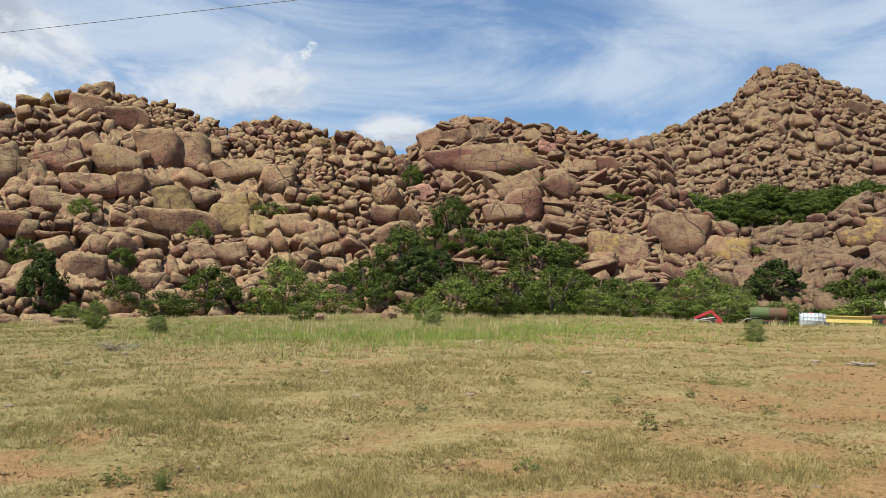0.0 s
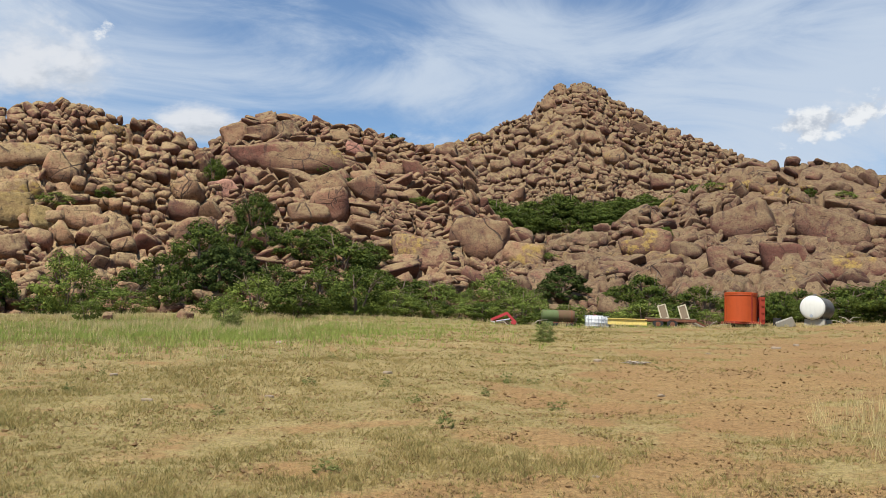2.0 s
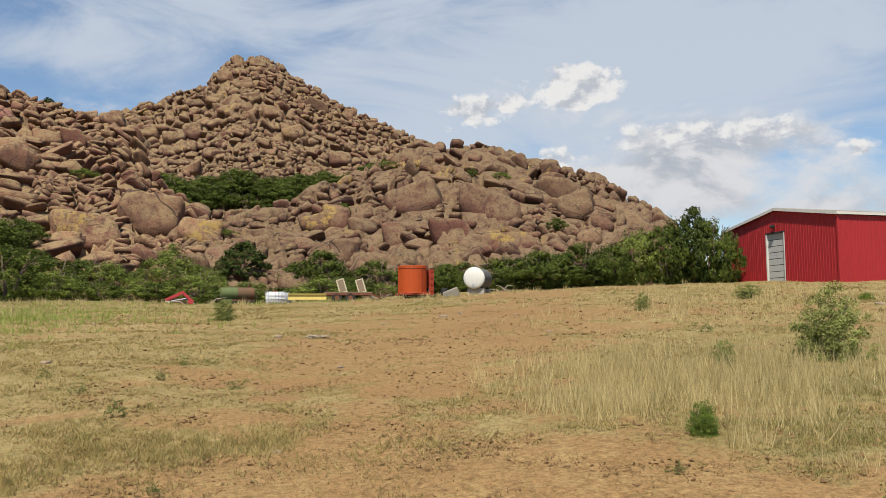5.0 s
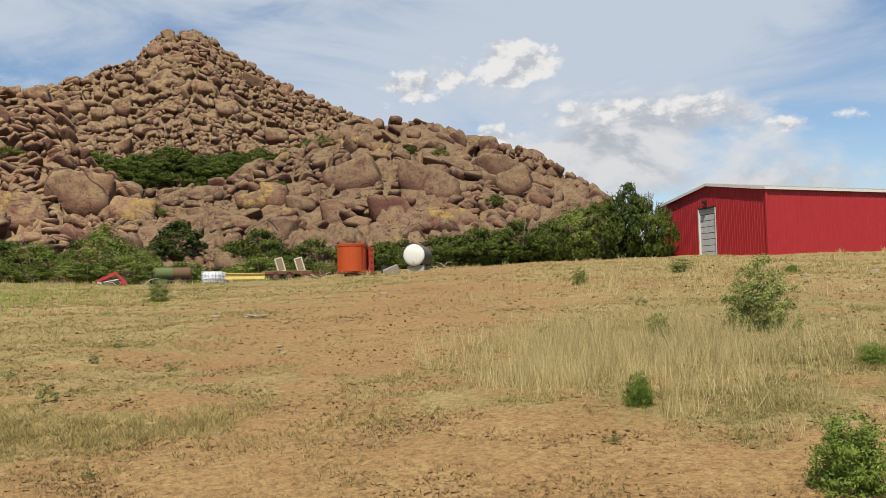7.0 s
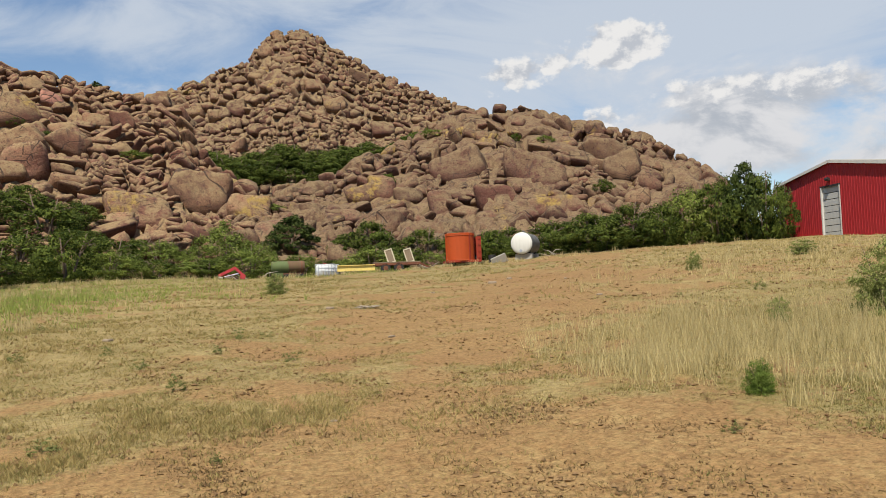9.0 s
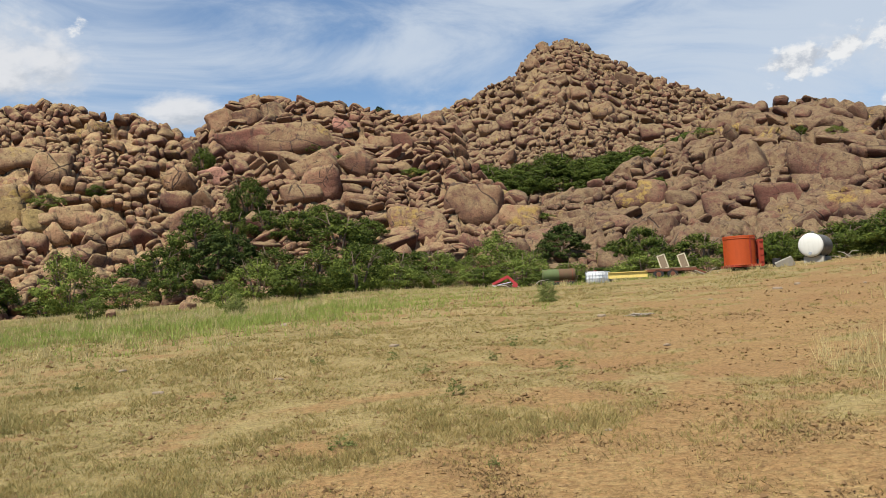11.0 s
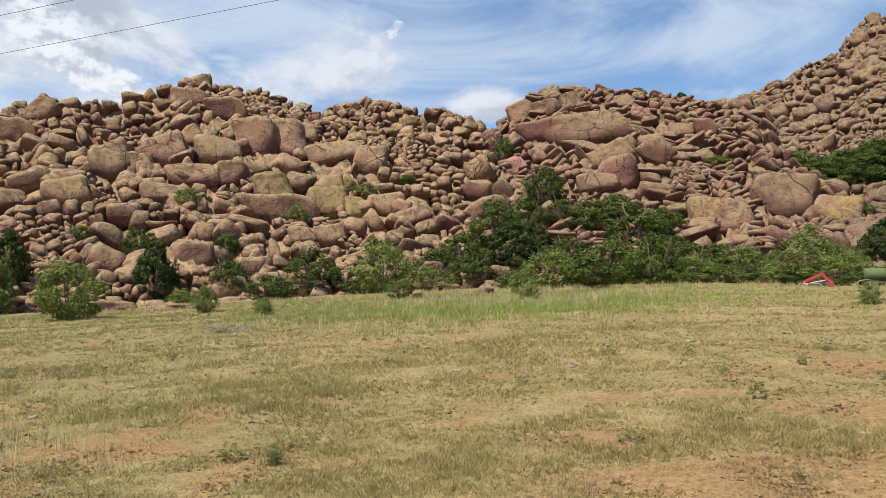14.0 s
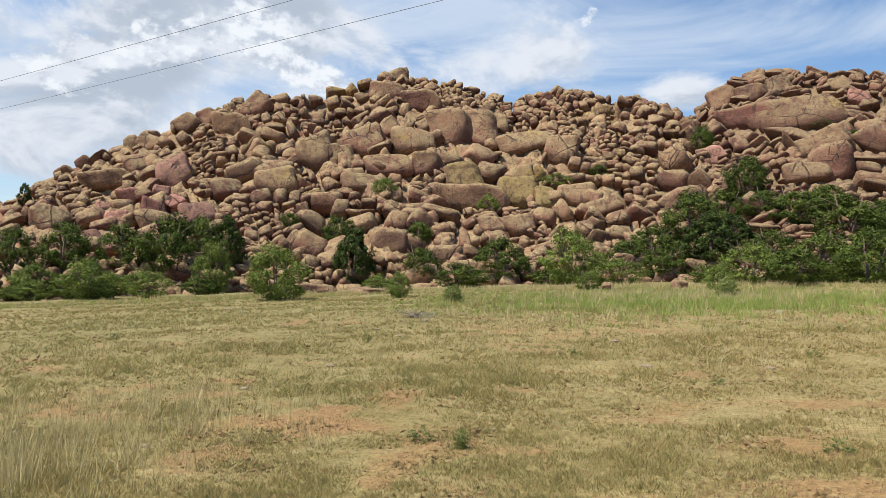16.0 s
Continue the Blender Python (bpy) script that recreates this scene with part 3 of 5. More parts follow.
    u = unit(u + away * rng.normal(0, 0.20 * rough, (n, 1)) + w * rng.normal(0, 0.15 * rough, (n, 1)))
    w = w + away * np.abs(rng.normal(tip, 0.18 * rough, (n, 1))) + u * rng.normal(0, 0.13 * rough, (n, 1))
    w = unit(w - u * (w * u).sum(1, keepdims=True) * 0.85)
    v = unit(np.cross(w, u))
    hw, hh = hw * spread * tight * rng.uniform(0.96, 1.08, n), hh * spread * tight * rng.uniform(0.98, 1.10, n)
    depth = np.clip((hw + hh) * rng.uniform(0.5, 0.8, n), 0.5, 3.5)
    half = np.stack([hw, depth, hh], 1)
    proud = rng.uniform(-0.15, 0.55, n) * np.minimum(hw, hh) * rough
    centre = p + away * (depth - proud - 0.35)[:, None]
    span = np.sqrt(hw * hh)
    order = np.argsort(-span)
    for k in order[:230]:
        stone(centre[k], u[k], v[k], w[k], half[k], meshes[int(rng.integers(6, len(meshes)))] if span[k] > 1.5 else lesser[int(rng.integers(len(lesser)))])
    rest = order[230:]
    mid, low = rest[span[rest] > 0.62], rest[span[rest] <= 0.62]
    for nm, kinds, sel in (("talus", shapes, mid), ("rubble", CHIP if hill.toe < 100 else PEBBLE, low)):
        if len(sel):
            joined_rocks(nm, kinds, centre[sel], [q[sel] for q in (u, v, w)], half[sel], rng.integers(0, 99, len(sel)), mat, top,
                         "heap of smaller weathered granite blocks")
    return top


def block_size(small, large, low=1.0, power=1.6, grain=0.07):
    """A rule for the size of the blocks at a place: uneven, and finer towards the toe where low is under 1."""

    def size(az, f, seed):
        q = fbm(az * grain * 4.0 + 40, f * 5.0 + seed, seed + 21, 4)
        q = smooth(q, 0.26, 0.76) ** power
        q = q * (low + (1 - low) * smooth(f, 0.15, 0.5)) * (1 - 0.75 * smooth(f, 0.72, 0.92))
        return small + (large - small) * q

    return size


BLOCKS_A1 = [(25.6, 9.4, 3.1, 2.4, 4, 3), (22.3, 9.7, 3.6, 2.5, 0, 4), (22.6, 8.2, 5.7, 1.9, 5, 0), (19.5, 10.6, 3.7, 2.9, 8, 1), (17.7, 10.7, 2.8, 3.1, -8, 2),
             (16.3, 11.3, 1.5, 1.8, 0, 0), (21.8, 12.4, 2.4, 1.7, 10, 5), (28.9, 8.4, 2.8, 2.8, 6, 3), (27.6, 8.5, 1.3, 1.9, 0, 1), (26.9, 8.6, 1.3, 1.7, 0, 2),
             (34.7, 10.0, 2.3, 1.7, 4, 5), (37.4, 10.3, 1.6, 1.6, 40, 0), (36.1, 11.1, 1.5, 1.2, 30, 1), (39.8, 9.2, 1.3, 1.5, 50, 2), (33.0, 11.5, 2.4, 1.6, 35, 3)]
BLOCKS_A2 = [(40.4, 7.1, 2.2, 1.7, 20, 4), (42.4, 5.9, 2.8, 1.2, 15, 5), (36.6, 4.1, 2.8, 1.9, 8, 14), (38.1, 6.4, 2.4, 2.4, 10, 13), (18.6, 7.3, 2.8, 2.4, 0, 22),
             (18.0, 6.0, 4.4, 1.9, 4, 5), (14.9, 6.4, 3.1, 2.4, -14, 23), (12.9, 6.3, 1.7, 2.0, 0, 24), (10.7, 6.4, 2.9, 1.7, -6, 3), (8.7, 5.8, 2.5, 1.5, 20, 0),
             (12.0, 9.3, 2.4, 2.4, -20, 3), (14.4, 10.0, 4.7, 2.0, 12, 4), (24.0, 13.1, 3.1, 1.3, -4, 1), (7.6, 2.0, 1.8, 1.8, 10, 1)]
BLOCKS_A3 = [(16.5, 4.3, 2.4, 1.6, 0, 4), (14.6, 4.2, 2.4, 1.6, -5, 3), (25.7, 6.8, 3.5, 1.6, 0, 4), (31.5, 6.5, 3.1, 2.0, 0, 3), (34.8, 5.9, 2.4, 1.6, 10, 4)]
# freshly broken blocks below the quarried corner
BLOCKS_A4 = [(43.0, 2.2, 1.4, 1.0, 12, 12), (41.6, 3.4, 1.6, 1.2, -8, 13), (40.3, 2.4, 1.3, 1.0, 20, 14), (39.5, 4.2, 1.5, 1.1, -15, 15), (38.6, 2.6, 1.2, 1.2, 5, 12),
             (37.6, 3.2, 1.4, 1.0, 30, 13), (42.4, 4.2, 1.2, 0.8, 0, 14), (40.9, 5.0, 1.4, 0.9, 14, 15), (39.0, 5.4, 1.2, 0.9, -20, 13), (41.8, 1.6, 1.3, 0.9, 8, 14),
             (38.0, 4.9, 1.2, 1.0, 40, 12), (36.2, 2.6, 1.4, 0.8, -10, 15)]
BLOCKS_B1 = [(-3.4, 11.5, 6.3, 3.2, 6, 0), (-0.6, 13.2, 2.5, 1.3, 14, 1), (-2.2, 13.6, 1.8, 1.6, 5, 2), (-13.3, 13.1, 1.7, 1.1, 0, 3), (-6.8, 12.6, 1.8, 1.3, -20, 14),
             (1.8, 9.1, 1.7, 1.5, 20, 15), (-12.1, 5.2, 4.5, 3.2, -8, 0), (-15.6, 6.4, 4.5, 3.6, -25, 3), (-8.2, 8.5, 6.5, 1.6, 3, 4), (-4.8, 9.6, 4.1, 2.0, 15, 3)]
BLOCKS_B2 = [(-17.3, 7.3, 3.3, 1.7, -10, 24), (-17.3, 6.3, 1.1, 1.1, 0, 21), (-18.9, 5.4, 3.3, 2.4, -22, 3), (-0.2, 11.6, 3.5, 1.6, 12, 5), (1.1, 13.0, 2.4, 1.6, 25, 1),
             (-5.7, 13.5, 2.0, 1.0, 0, 2), (-10.1, 11.4, 3.5, 1.4, 0, 4), (-6.6, 10.6, 4.3, 1.3, 14, 3), (-3.9, 8.0, 3.5, 1.8, 6, 4), (-10.5, 9.5, 4.7, 1.3, 4, 5)]
BLOCKS_P = [(-21.4, 17.2, 1.3, 1.4, 30, 1), (-22.6, 17.2, 1.7, 1.1, 0, 2), (-21.7, 15.7, 2.2, 1.2, 0, 3), (-18.5, 14.4, 1.9, 0.9, 6, 0), (-18.7, 13.4, 0.9, 0.8, 0, 1),
            (-21.2, 13.7, 1.3, 1.1, 10, 4), (-20.5, 16.2, 1.6, 1.6, 30, 3), (-23.6, 14.1, 2.0, 1.6, 0, 4), (-25.1, 12.7, 2.4, 1.6, 0, 3), (-28.3, 11.0, 2.8, 2.0, 0, 4),
            (-26.7, 14.6, 2.0, 1.2, -20, 5), (-18.4, 12.4, 2.0, 2.0, 0, 3), (-29.0, 14.2, 1.3, 0.8, -10, 1), (-31.4, 13.2, 1.6, 0.6, -8, 2)]
BLOCKS_D1 = [(-33.6, 7.8, 4.6, 3.1, 6, 3), (-38.9, 7.3, 5.1, 3.3, -20, 0), (-32.2, 5.6, 2.2, 2.9, 8, 4), (-29.9, 6.3, 2.6, 1.7, 0, 4), (-34.4, 10.2, 3.6, 2.0, -6, 0),
             (-38.7, 11.1, 2.6, 1.4, -10, 1), (-44.8, 7.3, 2.9, 2.6, 0, 3), (-49.0, 6.8, 2.9, 2.2, -30, 5), (-47.8, 9.1, 1.2, 0.7, 0, 1), (-36.0, 5.6, 3.0, 2.2, 0, 5),
             (-40.3, 5.1, 4.1, 2.0, 4, 0)]
BLOCKS_D2 = [(-28.7, 4.4, 2.5, 2.0, 0, 1), (-25.2, 3.4, 2.1, 1.7, 0, 3), (-23.3, 5.4, 2.5, 1.7, 0, 4), (-46.4, 8.5, 2.8, 1.6, -25, 4), (-44.1, 9.4, 2.4, 1.4, -10, 5),
             (-41.8, 10.1, 2.4, 1.6, 0, 1), (-37.4, 9.7, 3.5, 2.0, 0, 3), (-47.5, 5.6, 3.5, 2.4, -35, 0), (-26.7, 6.4, 2.4, 1.6, 0, 3)]

make_hill("granite_hill", HILL_A, ROCK_A, 1, (0.42, 3.6, 1.5, 6, 0.24, 1.1), 4, 7.0, block_size(0.66, 2.7, 0.5), 1.35, 0.42, 0.70, 1.16, SMALL,
          BLOCKS_A1 + BLOCKS_A2 + BLOCKS_A3 + BLOCKS_A4, "rounded hill of stacked tan and pink granite boulders")
make_hill("granite_hill", HILL_B, ROCK_B, 2, (0.42, 3.6, 1.4, 12, 0.24, 1.05), 8, 6.0, block_size(0.52, 2.3, 0.7), 2.1, 0.44, 0.50, 1.17, ANGULAR,
          [b for b in BLOCKS_B1 + BLOCKS_B2 if b[2] < 4.6 or b[1] > 11], "granite hill of pink slabs and flat broken ledges")
make_hill("granite_peak", HILL_P, ROCK_P, 3, (0.60, 3.6, 1.9, -4, 0.26, 1.1), -3, 9.0, block_size(0.95, 2.0, 0.8), 1.2, 0.46, 0.45, 1.16, ANGULAR,
          [(a, e, w * 0.75, h * 0.75, t, k) for a, e, w, h, t, k in BLOCKS_P], "pointed granite peak of piled tan boulders")
make_hill("granite_hill", HILL_D, ROCK_D, 4, (0.40, 5.5, 1.7, -10, 0.22, 0.85), -9, 7.0, block_size(0.58, 2.8, 0.8, 1.3), 1.4, 0.52, 0.36, 1.20, ANGULAR,
          [b for b in BLOCKS_D1 + BLOCKS_D2 if b[1] < 8.4 and b[0] > -46], "domed granite hill with smooth brown slabs")


# ---- helpers for things ----
def part(name, bm, mat, parent=None, label="", smooth_faces=False):
    me = bpy.data.meshes.new(name)
    bm.to_mesh(me)
    bm.free()
    me.materials.append(mat)
    if smooth_faces:
        for p in me.polygons:
            p.use_smooth = True
    ob = new(name, me)
    if parent:
        ob.parent = parent
    return tagged(ob, label) if label else ob


def box(bm, size, at=(0, 0, 0), turn=(0, 0, 0), bevel=0.0):
    m = pose(*at, *turn) @ Matrix.Diagonal((*size, 1))
    got = bmesh.ops.create_cube(bm, size=1.0, matrix=m)
    if bevel:
        edges = list({e for v in got["verts"] for e in v.link_edges})
        bmesh.ops.bevel(bm, geom=edges, offset=bevel, segments=2, affect="EDGES")
    return bm


def tube(bm, pts, radii, sides=7):
    """A round bar along points, with a radius at each."""
    rings = []
    for k, p in enumerate(pts):
        p = Vector(p)
        a, b = Vector(pts[max(k - 1, 0)]), Vector(pts[min(k + 1, len(pts) - 1)])
        q = (b - a).to_track_quat("Z", "Y")
        rings.append([bm.verts.new(p + q @ Vector((math.cos(t) * radii[k], math.sin(t) * radii[k], 0)))
                      for t in (2 * math.pi * i / sides for i in range(sides))])
    for a, b in zip(rings, rings[1:]):
        for i in range(sides):
            bm.faces.new((a[i], a[(i + 1) % sides], b[(i + 1) % sides], b[i]))
    bm.faces.new(rings[0][::-1])
    bm.faces.new(rings[-1])
    return bm


def paint(name, col, rough=0.5, wear=(0.5, 0.4, 0.3), amount=0.25, scale=2.5, metal=0.0):
    m, nt, b = material(name, rough)
    N = Nodes(nt)
    p = N.position()
    spots = N.ramp(N.noise(p, scale, 6, 0.7), 0.52, 0.70)
    streak = N.noise(N.position((4, 4, 0.5)), 1.5, 4, 0.6)
    c = N.mix(N.math("MULTIPLY", spots, amount), col, wear)
    c = N.mix(N.math("MULTIPLY", N.ramp(streak, 0.4, 0.75), 0.25), c, tuple(x * 0.6 for x in col))
    N.put(b, "Base Color", c)
    N.put(b, "Metallic", metal)
    N.put(b, "Roughness", N.ramp(N.noise(p, scale * 2, 3, 0.6), 0.3, 0.7, rough * 0.8, min(rough * 1.25, 1.0)))
    return m


def leaf_material(name, dark, light):
    m, nt, b = material(name, 0.8)
    N = Nodes(nt)
    col = N.mix(N.ramp(N.island(), 0.15, 1.0), dark, light)
    col = N.mix(N.math("MULTIPLY", N.random(), 0.4), col, tuple(x * 0.7 for x in dark))
    tone = N.noise(N.position(), 0.8, 3, 0.6)
    col = N.mix(N.ramp(tone, 0.4, 0.7), col, N.mix(0.5, col, light))
    N.put(b, "Base Color", col)
    N.put(b, "Specular IOR Level", 0.12)
    thin = nt.nodes.new("ShaderNodeBsdfTranslucent")
    N.put(thin, "Color", col)
    mixer = nt.nodes.new("ShaderNodeMixShader")
    mixer.inputs[0].default_value = 0.16
    nt.links.new(b.outputs[0], mixer.inputs[1])
    nt.links.new(thin.outputs[0], mixer.inputs[2])
    nt.links.new(mixer.outputs[0], nt.nodes["Material Output"].inputs[0])
    return m


BARK = paint("bark", (0.13, 0.095, 0.07), 0.95, (0.22, 0.18, 0.14), 0.6, 6.0)
LEAVES = {
    "juniper": leaf_material("juniper_leaves", (0.020, 0.034, 0.008), (0.075, 0.100, 0.022)),
    "oak": leaf_material("oak_leaves", (0.026, 0.044, 0.008), (0.120, 0.150, 0.026)),
    "mesquite": leaf_material("mesquite_leaves", (0.060, 0.090, 0.016), (0.210, 0.250, 0.052)),
    "weed": leaf_material("weed_leaves", (0.090, 0.140, 0.024), (0.230, 0.300, 0.058)),
    "clump": leaf_material("clump_leaves", (0.120, 0.135, 0.045), (0.240, 0.250, 0.085)),
    "sapling": leaf_material("sapling_leaves", (0.115, 0.140, 0.036), (0.275, 0.300, 0.095)),
}
TREE_LABELS = {
    "juniper": ("dense dark green juniper below the granite rocks", "tree"),
    "oak": ("dark green scrub oak with a rounded ragged crown", "tree"),
    "mesquite": ("light green feathery mesquite shrub beside the field", "shrub"),
    "weed": ("leafy bright green weed standing in dry grass", "weed"),
    "clump": ("small low green weed growing in the dry grass", "weed"),
    "sapling": ("sparse grey-green mesquite sapling in the field", "shrub"),
}


def crown_points(kind, rng, clumps, leaves):
    """Tufts of leaves on the outside of a ragged crown one unit high and one wide: places and the way they face."""
    places, ways = [], []
    for _ in range(clumps):
        p = unit(rng.normal(size=3)) * rng.uniform(0.15 if kind in ("weed", "clump", "sapling") else 0.55, 1.0) ** 0.6
        h = (p[2] + 1) / 2
        if kind == "juniper":
            wide, lo, hi = 1.10 * (1.08 - h) ** 0.6, 0.04, 0.94
        elif kind in ("sapling", "weed", "clump"):
            h = abs(p[2])
            wide, lo, hi = 0.95 + 0.15 * rng.uniform(-1, 1), 0.02, 0.95
        else:
            wide, lo, hi = (1 - (2 * h - 0.85) ** 2 * 0.45), 0.05, 0.90
        c = np.array([p[0] * 0.46 * wide, p[1] * 0.46 * wide, lo + (hi - lo) * h * rng.uniform(0.82, 1.0)])
        spread = rng.uniform(0.06, 0.13) * {"sapling": 0.75, "juniper": 0.7}.get(kind, 1.0)
        d = unit(rng.normal(size=(leaves, 3)))
        q = c + d * spread * np.array([1, 1, 0.75]) * rng.uniform(0.5, 1.1, (leaves, 1))
        places.append(q)
        ways.append(unit(d * 0.8 + (q - np.array([0, 0, 0.35])) * 1.2 + rng.normal(size=(leaves, 3)) * 0.45))
    return np.clip(np.concatenate(places), (-0.62, -0.62, 0.0), (0.62, 0.62, 1.08)), np.concatenate(ways)


def make_tree_kind(kind, seed, clumps, leaves, leaf):
    """A tree of unit size: a forked trunk with limbs, and a crown of single leaves."""
    rng = np.random.default_rng(seed)
    top = new("tree" if TREE_LABELS[kind][1] == "tree" else TREE_LABELS[kind][1])
    tagged(top, *TREE_LABELS[kind])
    pts, way = crown_points(kind, rng, clumps, leaves)
    n = len(pts)
    a = rng.normal(size=(n, 3))
    a = unit(a - way * (a * way).sum(1, keepdims=True))
    b = np.cross(way, a)
    size = leaf * rng.uniform(0.6, 1.4, (n, 1))
    tri = np.stack([pts - a * size, pts + a * size * 0.3 + b * size * 0.55, pts + a * size - b * size * 0.3], 1).reshape(-1, 3)
    crown = new("crown", array_mesh("crown", tri, np.arange(3 * n).reshape(n, 3), LEAVES[kind], False))
    crown.parent = top
    bm = bmesh.new()
    stems = {"juniper": 1, "oak": 3, "mesquite": 5, "weed": 5, "sapling": 4, "clump": 1}[kind]
    for k in range(stems):
        t = 2 * math.pi * k / stems + rng.uniform(0, 1)
        reach = 0.05 if kind == "juniper" else rng.uniform(0.14, 0.30)
        tip = rng.uniform(0.7, 0.9)
        base = Vector((math.cos(t) * 0.02 * (stems > 1), math.sin(t) * 0.02 * (stems > 1), -0.06))
        mid = Vector((math.cos(t) * reach * 0.45, math.sin(t) * reach * 0.45, tip * 0.45))
        end = Vector((math.cos(t) * reach, math.sin(t) * reach, tip))
        r0 = {"juniper": 0.030, "oak": 0.030, "weed": 0.006, "clump": 0.006, "sapling": 0.010}.get(kind, 0.014)
        tube(bm, [base, mid, end], [r0, r0 * 0.6, r0 * 0.2], 5)
        for j in range(0 if kind == "clump" else 3):
            s = t + rng.uniform(-1.4, 1.4)
            q = mid.lerp(end, rng.uniform(0.0, 0.6))
            e = q + Vector((math.cos(s) * 0.22, math.sin(s) * 0.22, rng.uniform(0.08, 0.2)))
            tube(bm, [q, q.lerp(e, 0.5) + Vector((0, 0, 0.02)), e], [r0 * 0.45, r0 * 0.3, r0 * 0.1], 4)
    part("trunk", bm, BARK, top, smooth_faces=True)
    return top


TREES = {
    "juniper": [make_tree_kind("juniper", 11 + k, 110, 60, 0.024) for k in range(3)],
    "oak": [make_tree_kind("oak", 21 + k, 80, 72, 0.025) for k in range(5)],
    "mesquite": [make_tree_kind("mesquite", 31 + k, 84, 72, 0.021) for k in range(4)],
    "weed": [make_tree_kind("weed", 41 + k, 200, 60, 0.021) for k in range(2)],
    "clump": [make_tree_kind("clump", 61 + k, 26, 26, 0.040) for k in range(3)],
    "sapling": [make_tree_kind("sapling", 51 + k, 190, 64, 0.017) for k in range(3)],
}
USED = set()
TREE_COUNT = [0]


def plant(kind, place, width, height, turn, group):
    TREE_COUNT[0] += 1
    variants = TREES[kind]
    src = variants[TREE_COUNT[0] % len(variants)]
    m = Matrix.Translation(place) @ Matrix.Rotation(turn, 4, "Z") @ Matrix.Diagonal((width, width, height, 1))
    if src in USED:
        ob = copy_thing(src, m)
        ob.matrix_basis = m
    else:
        USED.add(src)
        src.matrix_basis = m
        ob = src
    return tagged(ob, group=group)


def plant_list(rows, group, near=40.0, sink=0.1):
    rng = np.random.default_rng(len(rows) + 7)
    for az, el, w, h, kind in rows:
        pos, r = place_on_land(az, el, near)
        w, h = r * radians(w) * 0.92, r * radians(h) * 0.98
        a = radians(az)
        back = Vector((-math.sin(a), math.cos(a), 0)) * w * 0.2
        pos = pos + (back if r > 40 else Vector())
        plant(kind, pos - Vector((0, 0, sink * h)), w, h * (1 + sink), rng.uniform(0, 6.28), group)


BELT = "shrubs and trees along the foot of the hills"
plant_list([(47.4, -0.1, 3.5, 3.5, "oak"), (44.6, 0.3, 3.7, 3.9, "oak"), (46.1, -1.7, 3.7, 2.8, "mesquite"), (43.2, -1.6, 4.3, 3.3, "mesquite"),
            (39.5, -1.4, 4.1, 2.4, "mesquite"), (38.1, 0.1, 5.1, 5.1, "oak"), (34.6, 0.6, 3.7, 4.5, "juniper"), (35.4, -1.0, 3.5, 4.3, "mesquite"),
            (31.1, -1.3, 5.5, 4.9, "mesquite"), (30.4, 3.5, 2.0, 1.5, "oak"), (27.1, 2.9, 3.1, 2.3, "oak"), (21.6, 3.0, 2.3, 2.0, "oak"),
            (24.1, 6.3, 2.4, 1.6, "mesquite"), (26.0, 0.1, 4.2, 4.6, "juniper"), (21.3, 0.4, 3.2, 3.0, "oak"), (22.8, -0.8, 2.0, 2.3, "mesquite"),
            (19.1, -0.7, 1.6, 1.2, "mesquite"), (47.0, 4.2, 1.2, 1.6, "juniper")], BELT)
plant_list([(15.8, 0.5, 4.9, 3.9, "oak"), (11.0, 0.6, 5.3, 4.8, "mesquite"), (9.8, 0.2, 2.4, 1.7, "mesquite"), (16.8, 5.3, 2.0, 1.7, "mesquite"),
            (-0.3, 6.6, 3.6, 3.6, "oak"), (3.0, 3.6, 5.3, 4.5, "oak"), (1.9, 2.0, 5.9, 4.7, "juniper"), (4.6, 1.2, 3.9, 2.8, "oak"),
            (-3.4, 4.8, 4.4, 3.0, "oak"), (-6.4, 3.8, 5.9, 3.7, "oak"), (-0.8, 1.0, 5.3, 3.5, "mesquite"), (-3.5, 1.0, 4.9, 3.1, "oak"),
            (-7.6, 1.2, 5.1, 4.3, "oak"), (1.3, -0.1, 2.4, 2.4, "mesquite"), (2.6, 9.7, 1.9, 2.1, "oak"), (9.3, 8.2, 1.6, 0.9, "oak"),
            (12.1, 7.3, 2.8, 1.2, "mesquite")], BELT)
plant_list([(a, e, w * 1.1, h * (1.25 if e < 3 else 1.0), k) for a, e, w, h, k in [(-10.3, 1.7, 4.7, 2.4, "oak"), (-13.3, 1.6, 3.9, 2.4, "mesquite"), (-17.3, 2.0, 4.5, 2.9, "mesquite"), (-15.3, 1.5, 2.4, 2.0, "mesquite"),
            (-21.8, 2.6, 5.1, 2.8, "juniper"), (-19.8, 1.6, 2.4, 2.0, "mesquite"), (-27.3, 2.2, 3.9, 2.8, "oak"), (-25.3, 2.2, 2.4, 1.8, "oak"),
            (-8.3, 4.6, 3.5, 2.4, "oak"), (-5.2, 5.9, 2.8, 2.0, "oak"), (2.5, 9.9, 1.6, 2.0, "oak"), (-9.5, 13.5, 1.1, 0.7, "juniper"),
            (-4.8, 11.1, 1.4, 0.9, "oak"), (-6.6, 10.2, 1.6, 0.8, "oak"), (-11.7, 9.1, 2.8, 0.9, "mesquite"), (-20.5, 5.6, 2.0, 0.9, "mesquite")]], BELT, 54.0)
